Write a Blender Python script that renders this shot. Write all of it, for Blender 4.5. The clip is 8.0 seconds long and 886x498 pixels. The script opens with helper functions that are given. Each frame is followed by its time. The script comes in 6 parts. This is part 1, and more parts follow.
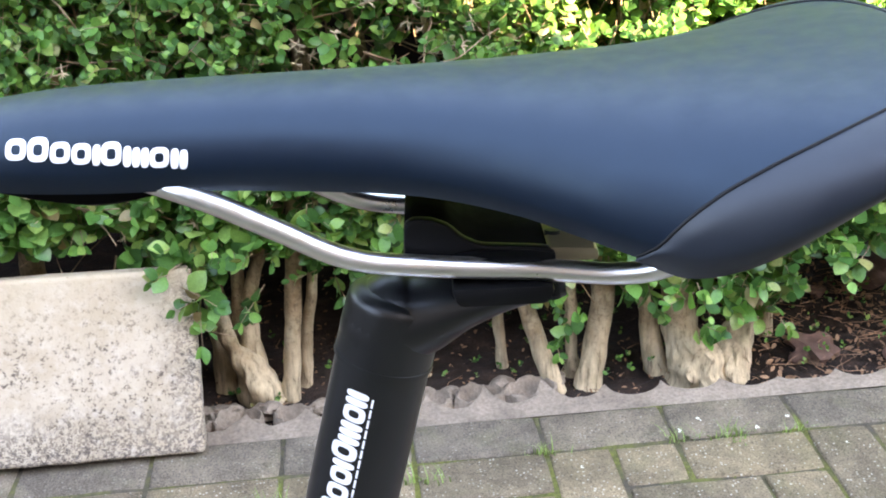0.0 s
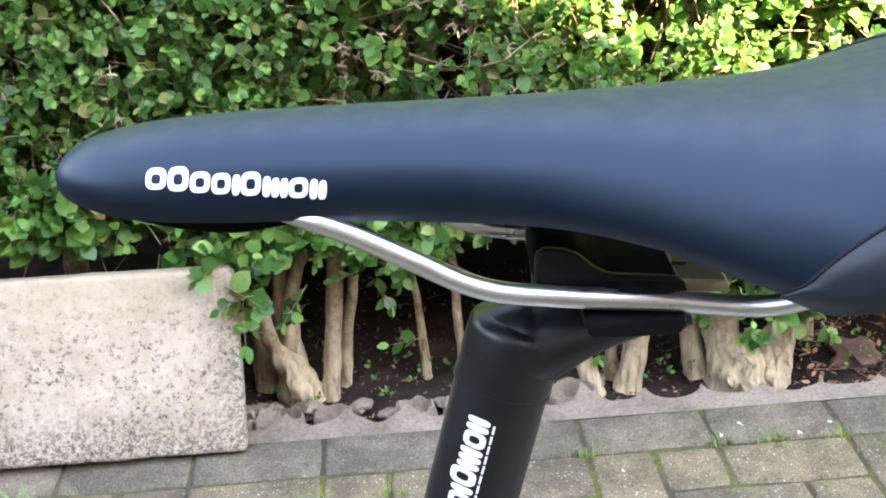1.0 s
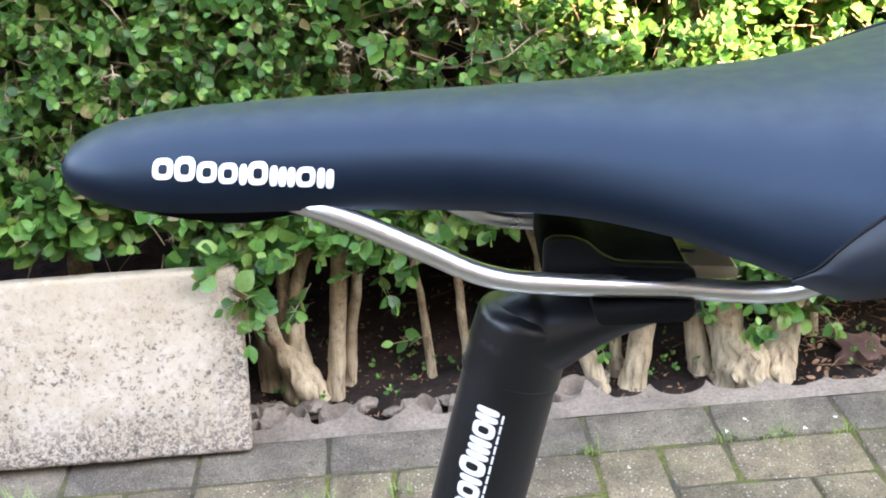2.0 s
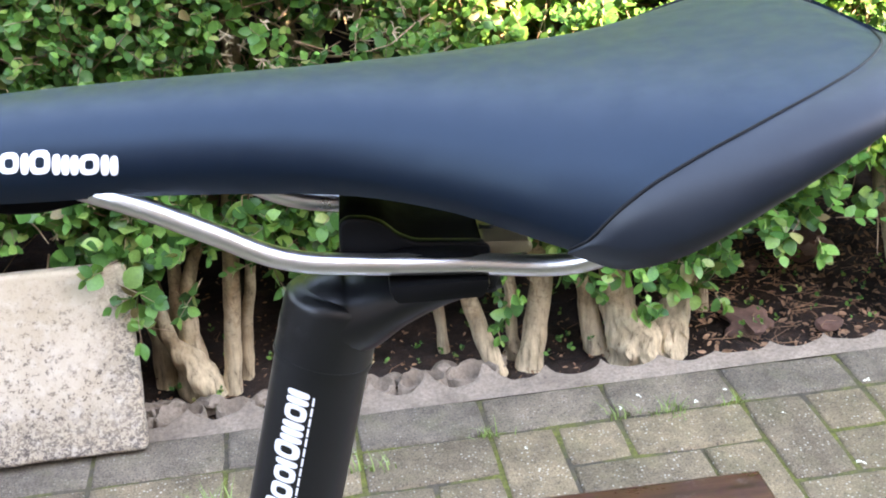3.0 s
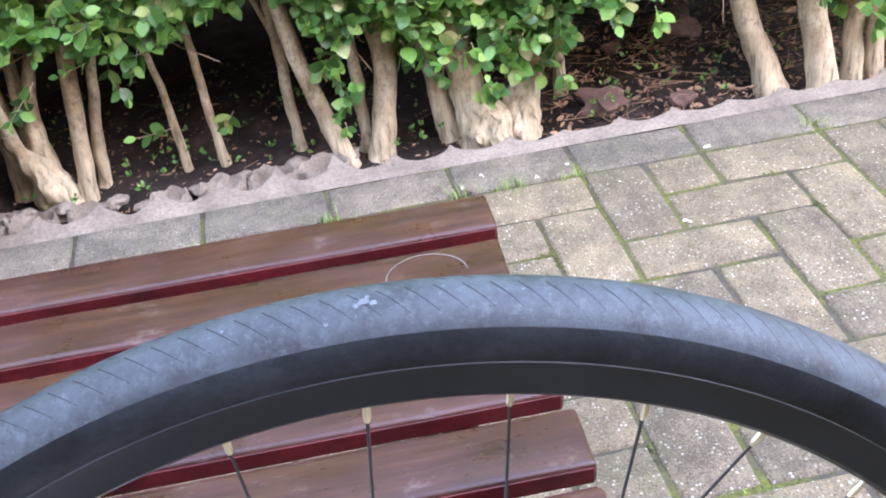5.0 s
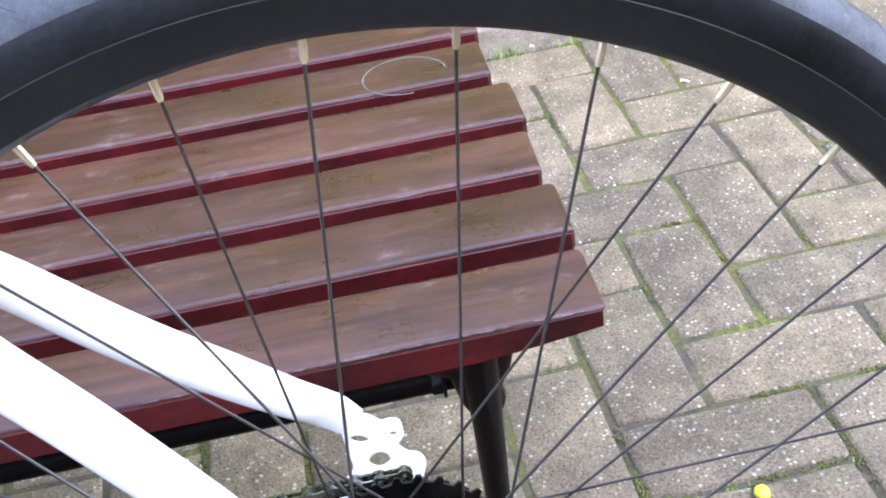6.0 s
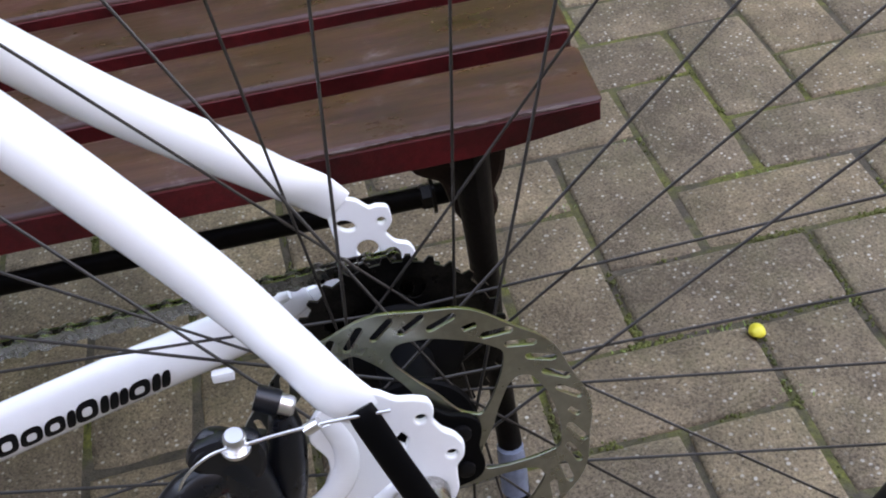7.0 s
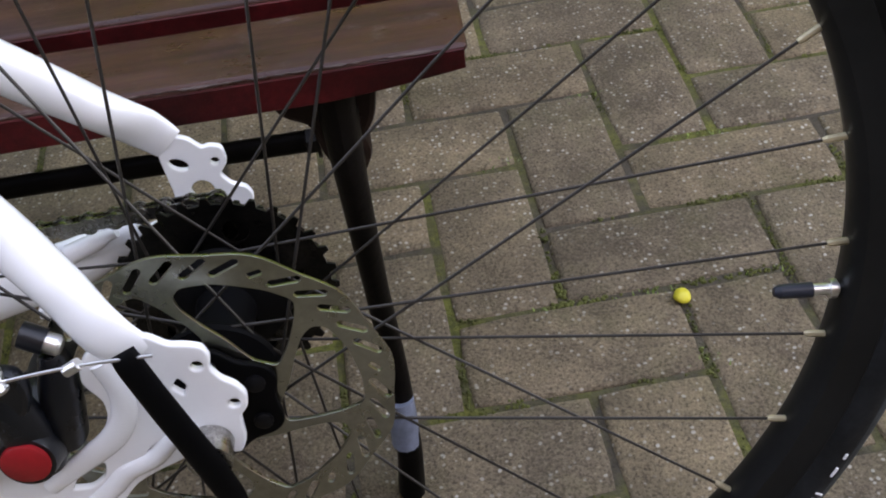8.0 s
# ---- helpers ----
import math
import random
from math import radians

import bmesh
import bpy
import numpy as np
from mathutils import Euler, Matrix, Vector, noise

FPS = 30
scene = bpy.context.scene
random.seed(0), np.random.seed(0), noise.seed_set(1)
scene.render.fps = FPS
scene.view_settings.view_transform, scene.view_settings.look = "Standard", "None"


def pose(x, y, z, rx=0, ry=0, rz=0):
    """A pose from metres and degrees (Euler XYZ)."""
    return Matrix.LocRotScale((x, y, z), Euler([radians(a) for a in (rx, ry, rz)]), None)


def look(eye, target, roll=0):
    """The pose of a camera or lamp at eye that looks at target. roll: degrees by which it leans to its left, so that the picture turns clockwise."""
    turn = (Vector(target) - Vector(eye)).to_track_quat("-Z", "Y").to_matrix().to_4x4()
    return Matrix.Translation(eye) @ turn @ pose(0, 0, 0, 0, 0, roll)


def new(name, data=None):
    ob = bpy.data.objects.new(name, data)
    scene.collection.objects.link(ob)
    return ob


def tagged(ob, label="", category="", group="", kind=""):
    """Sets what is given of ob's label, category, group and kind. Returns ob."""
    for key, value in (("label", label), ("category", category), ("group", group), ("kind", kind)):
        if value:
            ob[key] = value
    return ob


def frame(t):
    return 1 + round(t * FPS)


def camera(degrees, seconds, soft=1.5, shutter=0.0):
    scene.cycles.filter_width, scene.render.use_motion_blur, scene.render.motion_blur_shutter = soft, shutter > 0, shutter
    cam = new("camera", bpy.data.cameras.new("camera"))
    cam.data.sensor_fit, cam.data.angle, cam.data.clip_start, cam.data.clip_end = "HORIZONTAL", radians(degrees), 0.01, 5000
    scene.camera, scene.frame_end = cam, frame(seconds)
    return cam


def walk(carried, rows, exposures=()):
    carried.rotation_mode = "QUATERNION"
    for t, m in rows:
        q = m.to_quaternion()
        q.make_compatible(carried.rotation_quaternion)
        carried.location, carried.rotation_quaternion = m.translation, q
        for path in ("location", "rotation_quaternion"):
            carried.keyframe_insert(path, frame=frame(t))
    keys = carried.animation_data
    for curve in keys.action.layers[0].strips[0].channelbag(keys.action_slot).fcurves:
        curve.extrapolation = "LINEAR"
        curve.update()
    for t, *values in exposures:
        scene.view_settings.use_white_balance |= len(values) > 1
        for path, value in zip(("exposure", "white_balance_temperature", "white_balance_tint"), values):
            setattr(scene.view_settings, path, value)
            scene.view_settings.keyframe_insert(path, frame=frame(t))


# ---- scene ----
cam = camera(42.5, 8.0, 1.9)
EXPOSURE = [(0.0, 4.55, 8900, 19), (3.0, 4.55, 8900, 20), (3.5, 4.47, 8750, 24), (4.2, 4.52, 8400, 30), (5.4, 5.08, 8400, 28), (6.0, 4.95, 8400, 28), (6.5, 4.08, 9200, 27), (7.5, 3.55, 10300, 26), (8.0, 3.28, 10800, 26)]
PATH = [
    (0, (0.158, -1.427, 1.044), (0.289, 0.371, 0.18), -2.7),
    (0.5, (0.15, -1.426, 1.051), (0.257, 0.374, 0.185), -2.8),
    (1, (0.13, -1.422, 1.054), (0.219, 0.377, 0.185), -2.8),
    (1.2, (0.125, -1.423, 1.053), (0.204, 0.378, 0.187), -3.1),
    (2.3, (0.134, -1.422, 1.05), (0.227, 0.375, 0.176), -3.6),
    (2.5, (0.14, -1.423, 1.049), (0.274, 0.368, 0.169), -3.4),
    (3, (0.159, -1.428, 1.048), (0.394, 0.346, 0.154), -3.1),
    (3.5, (0.191, -1.433, 1.043), (0.514, 0.318, 0.134), -3.2),
    (3.8, (0.2205, -1.449, 1.037), (0.566, 0.288, 0.104), -3.6),
    (4, (0.257, -1.481, 1.030), (0.578, 0.243, 0.092), -4.3),
    (4.2, (0.271, -1.478, 1.011), (0.592, 0.229, 0.027), -4.4),
    (5.3, (0.4004, -1.5505, 0.9186), (0.5638, -0.0035, -0.1724), -7.66),
    (5.5, (0.4004, -1.5585, 0.8956), (0.5552, -0.0229, -0.2125), -7.87),
    (5.8, (0.3928, -1.5685, 0.8602), (0.5494, -0.0545, -0.2632), -8.01),
    (6, (0.3853, -1.5799, 0.831), (0.5459, -0.0729, -0.2885), -8.56),
    (6.5, (0.3786, -1.5879, 0.7927), (0.5347, -0.119, -0.4023), -8.75),
    (7, (0.3728, -1.5995, 0.7602), (0.5197, -0.1692, -0.4819), -8.84),
    (7.5, (0.3923, -1.6236, 0.7401), (0.4741, -0.2127, -0.5298), -11.15),
    (7.8, (0.4395, -1.6246, 0.741), (0.5029, -0.2152, -0.5684), -9.73),
    (8, (0.4746, -1.6035, 0.7366), (0.5431, -0.2169, -0.5605), -7.99),
]
walk(cam, [(t, look(eye, target, roll)) for t, eye, target, roll in PATH], EXPOSURE)

# ---- light: clear sky, the low sun behind an added unseen house wall that shades all but the upper hedge ----
world = bpy.data.worlds.new("sky")
scene.world = world
world.use_nodes = True
wn = world.node_tree.nodes
sky = wn.new("ShaderNodeTexSky")
sky.sky_type, sky.sun_disc = "NISHITA", False
SUN_EL, SUN_AZ = radians(33), radians(152)   # azimuth clockwise from +y
sky.sun_elevation, sky.sun_rotation = SUN_EL, SUN_AZ
sky.air_density, sky.dust_density = 1.0, 0.3
wn["Background"].inputs[1].default_value = 0.15
world.node_tree.links.new(sky.outputs[0], wn["Background"].inputs[0])
sun = new("sun", bpy.data.lights.new("sun", "SUN"))
sun.data.energy, sun.data.angle, sun.data.color = 3.4, radians(0.6), (1.0, 0.93, 0.80)
to_sun = Vector((math.sin(SUN_AZ) * math.cos(SUN_EL), math.cos(SUN_AZ) * math.cos(SUN_EL), math.sin(SUN_EL)))
sun.matrix_world = look(to_sun * 20, (0, 0, 0))


# ---- materials ----
def material(name, rough=0.6, metal=0.0):
    m = bpy.data.materials.new(name)
    m.use_nodes = True
    b = m.node_tree.nodes["Principled BSDF"]
    b.inputs["Roughness"].default_value, b.inputs["Metallic"].default_value = rough, metal
    return m, m.node_tree.nodes, m.node_tree.links, b


def coords(n, l, scale=(1, 1, 1), space="Object"):
    tc, mp = n.new("ShaderNodeTexCoord"), n.new("ShaderNodeMapping")
    mp.inputs["Scale"].default_value = scale
    l.new(tc.outputs[space], mp.inputs[0])
    return mp.outputs[0]


def grain(n, l, vec, scale, detail=4, rough=0.6, kind="noise"):
    if kind == "noise":
        t = n.new("ShaderNodeTexNoise")
        t.inputs["Detail"].default_value, t.inputs["Roughness"].default_value = detail, rough
        out = t.outputs["Fac"]
    else:
        t = n.new("ShaderNodeTexVoronoi")
        out = t.outputs["Distance"]
    t.inputs["Scale"].default_value = scale
    l.new(vec, t.inputs["Vector"])
    return out


def ramp(n, l, fac, *stops):
    r = n.new("ShaderNodeValToRGB")
    e = r.color_ramp.elements
    while len(e) < len(stops):
        e.new(0.5)
    for i, (p, c) in enumerate(stops):
        e[i].position, e[i].color = p, (*c, 1) if len(c) == 3 else c
    l.new(fac, r.inputs[0])
    return r.outputs[0]


def mix(n, l, fac, a, b, kind="MIX"):
    x = n.new("ShaderNodeMixRGB")
    x.blend_type = kind
    for i, v in enumerate((fac, a, b)):
        if isinstance(v, (int, float)):
            x.inputs[i].default_value = v
        elif isinstance(v, tuple):
            x.inputs[i].default_value = (*v, 1)
        else:
            l.new(v, x.inputs[i])
    return x.outputs[0]


def bump(n, l, b, height, strength, distance=0.002):
    u = n.new("ShaderNodeBump")
    u.inputs["Strength"].default_value, u.inputs["Distance"].default_value = strength, distance
    l.new(height, u.inputs["Height"])
    l.new(u.outputs[0], b.inputs["Normal"])


def grey(v):
    return (v, v, v)


def plain(name, c, rough, metal=0.0, var=0.15, scale=60.0, bumps=0.0, coat=0.0, bscale=None, spec=0.5):
    """Paint, plastic, metal or rubber: a base colour with slight large and small variation."""
    m, n, l, b = material(name, rough, metal)
    v = coords(n, l)
    lo, hi = tuple(x * (1 - var) for x in c), tuple(min(1, x * (1 + var)) for x in c)
    big = ramp(n, l, grain(n, l, v, scale * 0.2), (0.3, lo), (0.7, hi))
    small = ramp(n, l, grain(n, l, v, scale * 3), (0.3, grey(1 - var * 0.6)), (0.7, grey(1.0)))
    l.new(mix(n, l, 1.0, big, small, "MULTIPLY"), b.inputs["Base Color"])
    l.new(ramp(n, l, grain(n, l, v, scale), (0.3, grey(rough * 0.85)), (0.7, grey(min(1, rough * 1.15)))), b.inputs["Roughness"])
    if bumps:
        bump(n, l, b, grain(n, l, v, bscale or scale * 10), bumps, 0.0006)
    b.inputs["Coat Weight"].default_value = coat
    b.inputs["Specular IOR Level"].default_value = spec
    return m


def paver_material(name, tone, speck=0.5, moss=0.3, spread=1.0):
    """Weathered concrete block: mottled, gritty, with pale aggregate and a green film in patches."""
    m, n, l, b = material(name, 0.88)
    v = coords(n, l, space="Object")
    info = n.new("ShaderNodeObjectInfo")
    shift = n.new("ShaderNodeVectorMath")
    l.new(v, shift.inputs[0])
    tocol = n.new("ShaderNodeCombineXYZ")
    mul = n.new("ShaderNodeMath")
    mul.operation, mul.inputs[1].default_value = "MULTIPLY", 37.0
    l.new(info.outputs["Random"], mul.inputs[0])
    l.new(mul.outputs[0], tocol.inputs[0])
    l.new(mul.outputs[0], tocol.inputs[1])
    l.new(tocol.outputs[0], shift.inputs[1])
    v = shift.outputs[0]
    c0, c1 = tuple(x * 0.66 for x in tone), tuple(x * 1.25 for x in tone)
    col = ramp(n, l, grain(n, l, v, 24, 6, 0.7), (0.3, c0), (0.72, c1))
    per = ramp(n, l, info.outputs["Random"], (0.0, tuple(1 - spread * x for x in (0.26, 0.28, 0.27))), (0.35, tuple(1 - spread * x for x in (0.10, 0.11, 0.11))),
               (0.7, (1.03, 1.0, 0.96)), (1.0, tuple(1 + spread * x for x in (0.16, 0.13, 0.06))))
    col = mix(n, l, 1.0, col, per, "MULTIPLY")
    fine = grain(n, l, v, 330, 4, 0.75)
    col = mix(n, l, 1.0, col, ramp(n, l, fine, (0.34, grey(0.34)), (0.50, grey(0.95)), (0.66, grey(1.22))), "MULTIPLY")
    # pale and dark grains of aggregate
    pale = ramp(n, l, grain(n, l, v, 330, 3, 0.6), (0.60, (0, 0, 0)), (0.72, grey(speck * 0.6)))
    gate = ramp(n, l, grain(n, l, v, 30, 4, 0.6), (0.40, grey(0.25)), (0.62, grey(1.0)))
    pale = mix(n, l, 1.0, pale, gate, "MULTIPLY")
    col = mix(n, l, pale, col, (0.46, 0.39, 0.28))
    cell = n.new("ShaderNodeTexVoronoi")
    cell.inputs["Scale"].default_value = 190.0
    wob = mix(n, l, 0.006, v, n.new("ShaderNodeTexNoise").outputs["Color"], "ADD")
    l.new(wob, cell.inputs["Vector"])
    grains = ramp(n, l, cell.outputs["Distance"], (0.24, grey(1.0)), (0.40, (0, 0, 0)))
    pick = n.new("ShaderNodeSeparateColor")
    l.new(cell.outputs["Color"], pick.inputs[0])
    some = ramp(n, l, pick.outputs[0], (0.70, (0, 0, 0)), (0.80, grey(speck)), (1.0, grey(min(1.0, speck * 1.3))))
    col = mix(n, l, mix(n, l, 1.0, mix(n, l, 1.0, grains, some, "MULTIPLY"), gate, "MULTIPLY"), col, (0.62, 0.57, 0.48))
    dark = ramp(n, l, grain(n, l, shift.outputs[0], 150, 3, 0.6), (0.32, grey(0.75)), (0.42, (0, 0, 0)))
    col = mix(n, l, dark, col, tuple(x * 0.35 for x in tone))
    damp = ramp(n, l, grain(n, l, v, 9, 4, 0.6), (0.42, grey(0.70)), (0.60, grey(1.0)))
    col = mix(n, l, 1.0, col, damp, "MULTIPLY")
    green = ramp(n, l, grain(n, l, v, 13, 6, 0.7), (0.50, (0, 0, 0)), (0.78, grey(moss)))
    col = mix(n, l, green, col, (0.16, 0.165, 0.055))
    l.new(col, b.inputs["Base Color"])
    bump(n, l, b, fine, 1.0, 0.0028)
    return m


def bark_material(name, dark, light):
    """Thin flaking bark: fine upright streaks, darker cracks, knots and a little green film."""
    m, n, l, b = material(name, 0.9)
    v = coords(n, l, (1, 1, 0.22))
    a = grain(n, l, v, 130, 6, 0.6)
    col = ramp(n, l, a, (0.26, dark), (0.46, light), (0.76, tuple(min(1, x * 1.18) for x in light)))
    crack = ramp(n, l, grain(n, l, v, 60, 6, 0.7), (0.30, grey(0.42)), (0.38, grey(1.0)))
    col = mix(n, l, 1.0, col, crack, "MULTIPLY")
    fleck = ramp(n, l, grain(n, l, coords(n, l), 120, 5, 0.75), (0.34, grey(0.50)), (0.50, grey(1.0)))
    col = mix(n, l, 1.0, col, fleck, "MULTIPLY")
    big = ramp(n, l, grain(n, l, coords(n, l), 14, 4), (0.38, (0.50, 0.41, 0.32)), (0.62, grey(1.06)))
    col = mix(n, l, 1.0, col, big, "MULTIPLY")
    tall = n.new("ShaderNodeSeparateXYZ")
    l.new(coords(n, l), tall.inputs[0])
    foot = ramp(n, l, tall.outputs["Z"], (0.015, grey(0.75)), (0.11, grey(0.0)))
    split = ramp(n, l, grain(n, l, coords(n, l, (1, 1, 0.12)), 110, 5, 0.7), (0.36, tuple(x * 0.32 for x in light)), (0.44, tuple(x * 1.0 for x in light)), (0.60, tuple(min(1, x * 1.55) for x in light)))
    col = mix(n, l, foot, col, split)
    mossy = ramp(n, l, grain(n, l, coords(n, l), 22, 4), (0.60, (0, 0, 0)), (0.76, grey(0.35)))
    col = mix(n, l, mossy, col, (0.17, 0.17, 0.07))
    l.new(col, b.inputs["Base Color"])
    bump(n, l, b, mix(n, l, 0.5, a, crack), 0.9, 0.0036)
    return m


def leaf_material(name):
    m, n, l, b = material(name, 0.34)
    b.inputs["Specular IOR Level"].default_value = 0.34
    geo = n.new("ShaderNodeNewGeometry")
    col = ramp(n, l, geo.outputs["Random Per Island"], (0.0, (0.036, 0.106, 0.030)), (0.35, (0.062, 0.174, 0.043)),
               (0.7, (0.130, 0.300, 0.066)), (0.94, (0.235, 0.370, 0.100)), (1.0, (0.2863, 0.1992, 0.1019)))
    v = coords(n, l)
    big = ramp(n, l, grain(n, l, v, 5, 3), (0.3, grey(0.75)), (0.7, grey(1.2)))
    col = mix(n, l, 1.0, col, big, "MULTIPLY")
    col = mix(n, l, 1.0, col, ramp(n, l, grain(n, l, v, 260, 3), (0.3, grey(0.8)), (0.7, grey(1.1))), "MULTIPLY")
    l.new(col, b.inputs["Base Color"])
    tr = n.new("ShaderNodeBsdfTranslucent")
    l.new(mix(n, l, 1.0, col, (1.25, 1.30, 0.68), "MULTIPLY"), tr.inputs[0])
    mx = n.new("ShaderNodeMixShader")
    mx.inputs[0].default_value = 0.32
    l.new(b.outputs[0], mx.inputs[1])
    l.new(tr.outputs[0], mx.inputs[2])
    l.new(mx.outputs[0], n["Material Output"].inputs[0])
    return m


def tyre_material():
    """Tread rubber with a worn bluish bloom of road dust."""
    m, n, l, b = material("tyre_rubber", 0.6)
    v = coords(n, l)
    dust = ramp(n, l, grain(n, l, v, 42, 7, 0.78), (0.36, grey(0.0)), (0.62, grey(1.0)))
    col = mix(n, l, dust, (0.0085, 0.0125, 0.0155), (0.030, 0.041, 0.048))
    streak = ramp(n, l, grain(n, l, v, 150, 5, 0.75), (0.52, (0, 0, 0)), (0.66, grey(0.55)))
    col = mix(n, l, streak, col, (0.055, 0.068, 0.076))
    spots = ramp(n, l, grain(n, l, v, 480, 4, 0.75), (0.60, (0, 0, 0)), (0.72, grey(0.4)))
    col = mix(n, l, spots, col, (0.11, 0.125, 0.135))
    l.new(col, b.inputs["Base Color"])
    bump(n, l, b, grain(n, l, v, 900, 4), 0.3, 0.0006)
    return m


def stone_material():
    """Weathered concrete slab: cream with pits, grey stains and dark growth along its foot and one edge."""
    m, n, l, b = material("weathered_slab", 0.92)
    v = coords(n, l)
    col = ramp(n, l, grain(n, l, v, 9, 5, 0.62), (0.3, (0.360, 0.278, 0.188)), (0.50, (0.418, 0.334, 0.242)), (0.70, (0.470, 0.390, 0.298)))
    pit = ramp(n, l, grain(n, l, v, 150, 3, 0.6), (0.30, (0.52, 0.46, 0.40)), (0.38, grey(1.0)))
    col = mix(n, l, 1.0, col, pit, "MULTIPLY")
    crust = ramp(n, l, grain(n, l, v, 45, 4, 0.6), (0.50, (0, 0, 0)), (0.66, grey(0.45)))
    col = mix(n, l, crust, col, (0.52, 0.445, 0.365))
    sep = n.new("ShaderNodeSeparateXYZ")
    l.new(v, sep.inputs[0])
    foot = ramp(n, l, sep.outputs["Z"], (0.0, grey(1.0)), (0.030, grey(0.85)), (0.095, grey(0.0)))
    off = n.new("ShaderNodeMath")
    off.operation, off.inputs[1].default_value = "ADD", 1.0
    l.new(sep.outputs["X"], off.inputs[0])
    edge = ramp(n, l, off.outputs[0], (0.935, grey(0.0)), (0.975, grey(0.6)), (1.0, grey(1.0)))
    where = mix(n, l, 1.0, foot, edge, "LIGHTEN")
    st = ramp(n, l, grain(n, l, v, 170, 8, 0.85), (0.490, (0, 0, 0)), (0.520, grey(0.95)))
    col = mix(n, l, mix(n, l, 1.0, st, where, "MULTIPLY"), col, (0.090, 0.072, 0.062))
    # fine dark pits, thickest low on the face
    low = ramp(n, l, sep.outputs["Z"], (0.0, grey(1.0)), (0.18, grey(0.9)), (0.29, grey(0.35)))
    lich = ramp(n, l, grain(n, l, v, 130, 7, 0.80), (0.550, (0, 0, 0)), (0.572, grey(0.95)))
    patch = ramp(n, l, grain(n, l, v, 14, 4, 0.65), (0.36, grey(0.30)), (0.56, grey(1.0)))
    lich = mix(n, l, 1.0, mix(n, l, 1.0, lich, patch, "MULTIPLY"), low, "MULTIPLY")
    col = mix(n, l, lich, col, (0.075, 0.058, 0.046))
    tan = ramp(n, l, sep.outputs["Z"], (0.17, grey(0.0)), (0.29, grey(0.55)))
    tan = mix(n, l, 1.0, tan, ramp(n, l, grain(n, l, v, 17, 5, 0.65), (0.35, grey(0.3)), (0.6, grey(1.0))), "MULTIPLY")
    col = mix(n, l, tan, col, (0.40, 0.315, 0.205))
    l.new(col, b.inputs["Base Color"])
    bump(n, l, b, grain(n, l, v, 150, 4, 0.7), 0.5, 0.002)
    return m


def wood_material(name="bench_varnish"):
    """Red-brown varnish worn to brown wood in long patches, with grain and dried water marks."""
    m, n, l, b = material(name, 0.33)
    v = coords(n, l, (0.07, 1, 1))
    info = n.new("ShaderNodeObjectInfo")
    sh = n.new("ShaderNodeVectorMath")
    cx = n.new("ShaderNodeCombineXYZ")
    mul = n.new("ShaderNodeMath")
    mul.operation, mul.inputs[1].default_value = "MULTIPLY", 19.0
    l.new(info.outputs["Random"], mul.inputs[0])
    l.new(mul.outputs[0], cx.inputs[0])
    l.new(v, sh.inputs[0])
    l.new(cx.outputs[0], sh.inputs[1])
    v = sh.outputs[0]
    col = ramp(n, l, grain(n, l, v, 110, 6, 0.65), (0.3, (0.0260, 0.0070, 0.0062)), (0.5, (0.0520, 0.0165, 0.0135)), (0.75, (0.0800, 0.0310, 0.0225)))
    worn = ramp(n, l, grain(n, l, coords(n, l, (0.22, 1, 1)), 26, 5, 0.65), (0.46, (0, 0, 0)), (0.70, grey(0.70)))
    bare = ramp(n, l, grain(n, l, v, 170, 6, 0.7), (0.3, (0.048, 0.017, 0.009)), (0.7, (0.105, 0.042, 0.019)))
    col = mix(n, l, worn, col, bare)
    col = mix(n, l, 1.0, col, ramp(n, l, info.outputs["Random"], (0, grey(0.85)), (1, grey(1.15))), "MULTIPLY")
    dust = ramp(n, l, grain(n, l, coords(n, l, (0.6, 1, 1)), 46, 8, 0.8), (0.56, (0, 0, 0)), (0.74, grey(0.34)))
    col = mix(n, l, dust, col, (0.30, 0.25, 0.23))
    col = mix(n, l, 1.0, col, ramp(n, l, grain(n, l, coords(n, l, (0.45, 1, 1)), 11, 5, 0.7), (0.34, (0.70, 0.66, 0.70)), (0.66, (1.22, 1.16, 1.08))), "MULTIPLY")
    l.new(col, b.inputs["Base Color"])
    l.new(ramp(n, l, grain(n, l, coords(n, l, (0.5, 1, 1)), 20, 6, 0.75), (0.34, grey(0.20)), (0.66, grey(0.58))), b.inputs["Roughness"])
    bump(n, l, b, grain(n, l, v, 180, 5, 0.7), 0.3, 0.0009)
    b.inputs["Specular IOR Level"].default_value = 0.40
    return m


def soil_material():
    m, n, l, b = material("soil", 0.97)
    v = coords(n, l)
    col = ramp(n, l, grain(n, l, v, 20, 6, 0.7), (0.32, (0.008, 0.0046, 0.0034)), (0.55, (0.032, 0.017, 0.011)), (0.75, (0.090, 0.049, 0.032)))
    col = mix(n, l, 1.0, col, ramp(n, l, grain(n, l, v, 240, 4, 0.7), (0.3, grey(0.5)), (0.7, grey(1.25))), "MULTIPLY")
    l.new(col, b.inputs["Base Color"])
    bump(n, l, b, grain(n, l, v, 120, 5, 0.8), 0.9, 0.006)
    return m


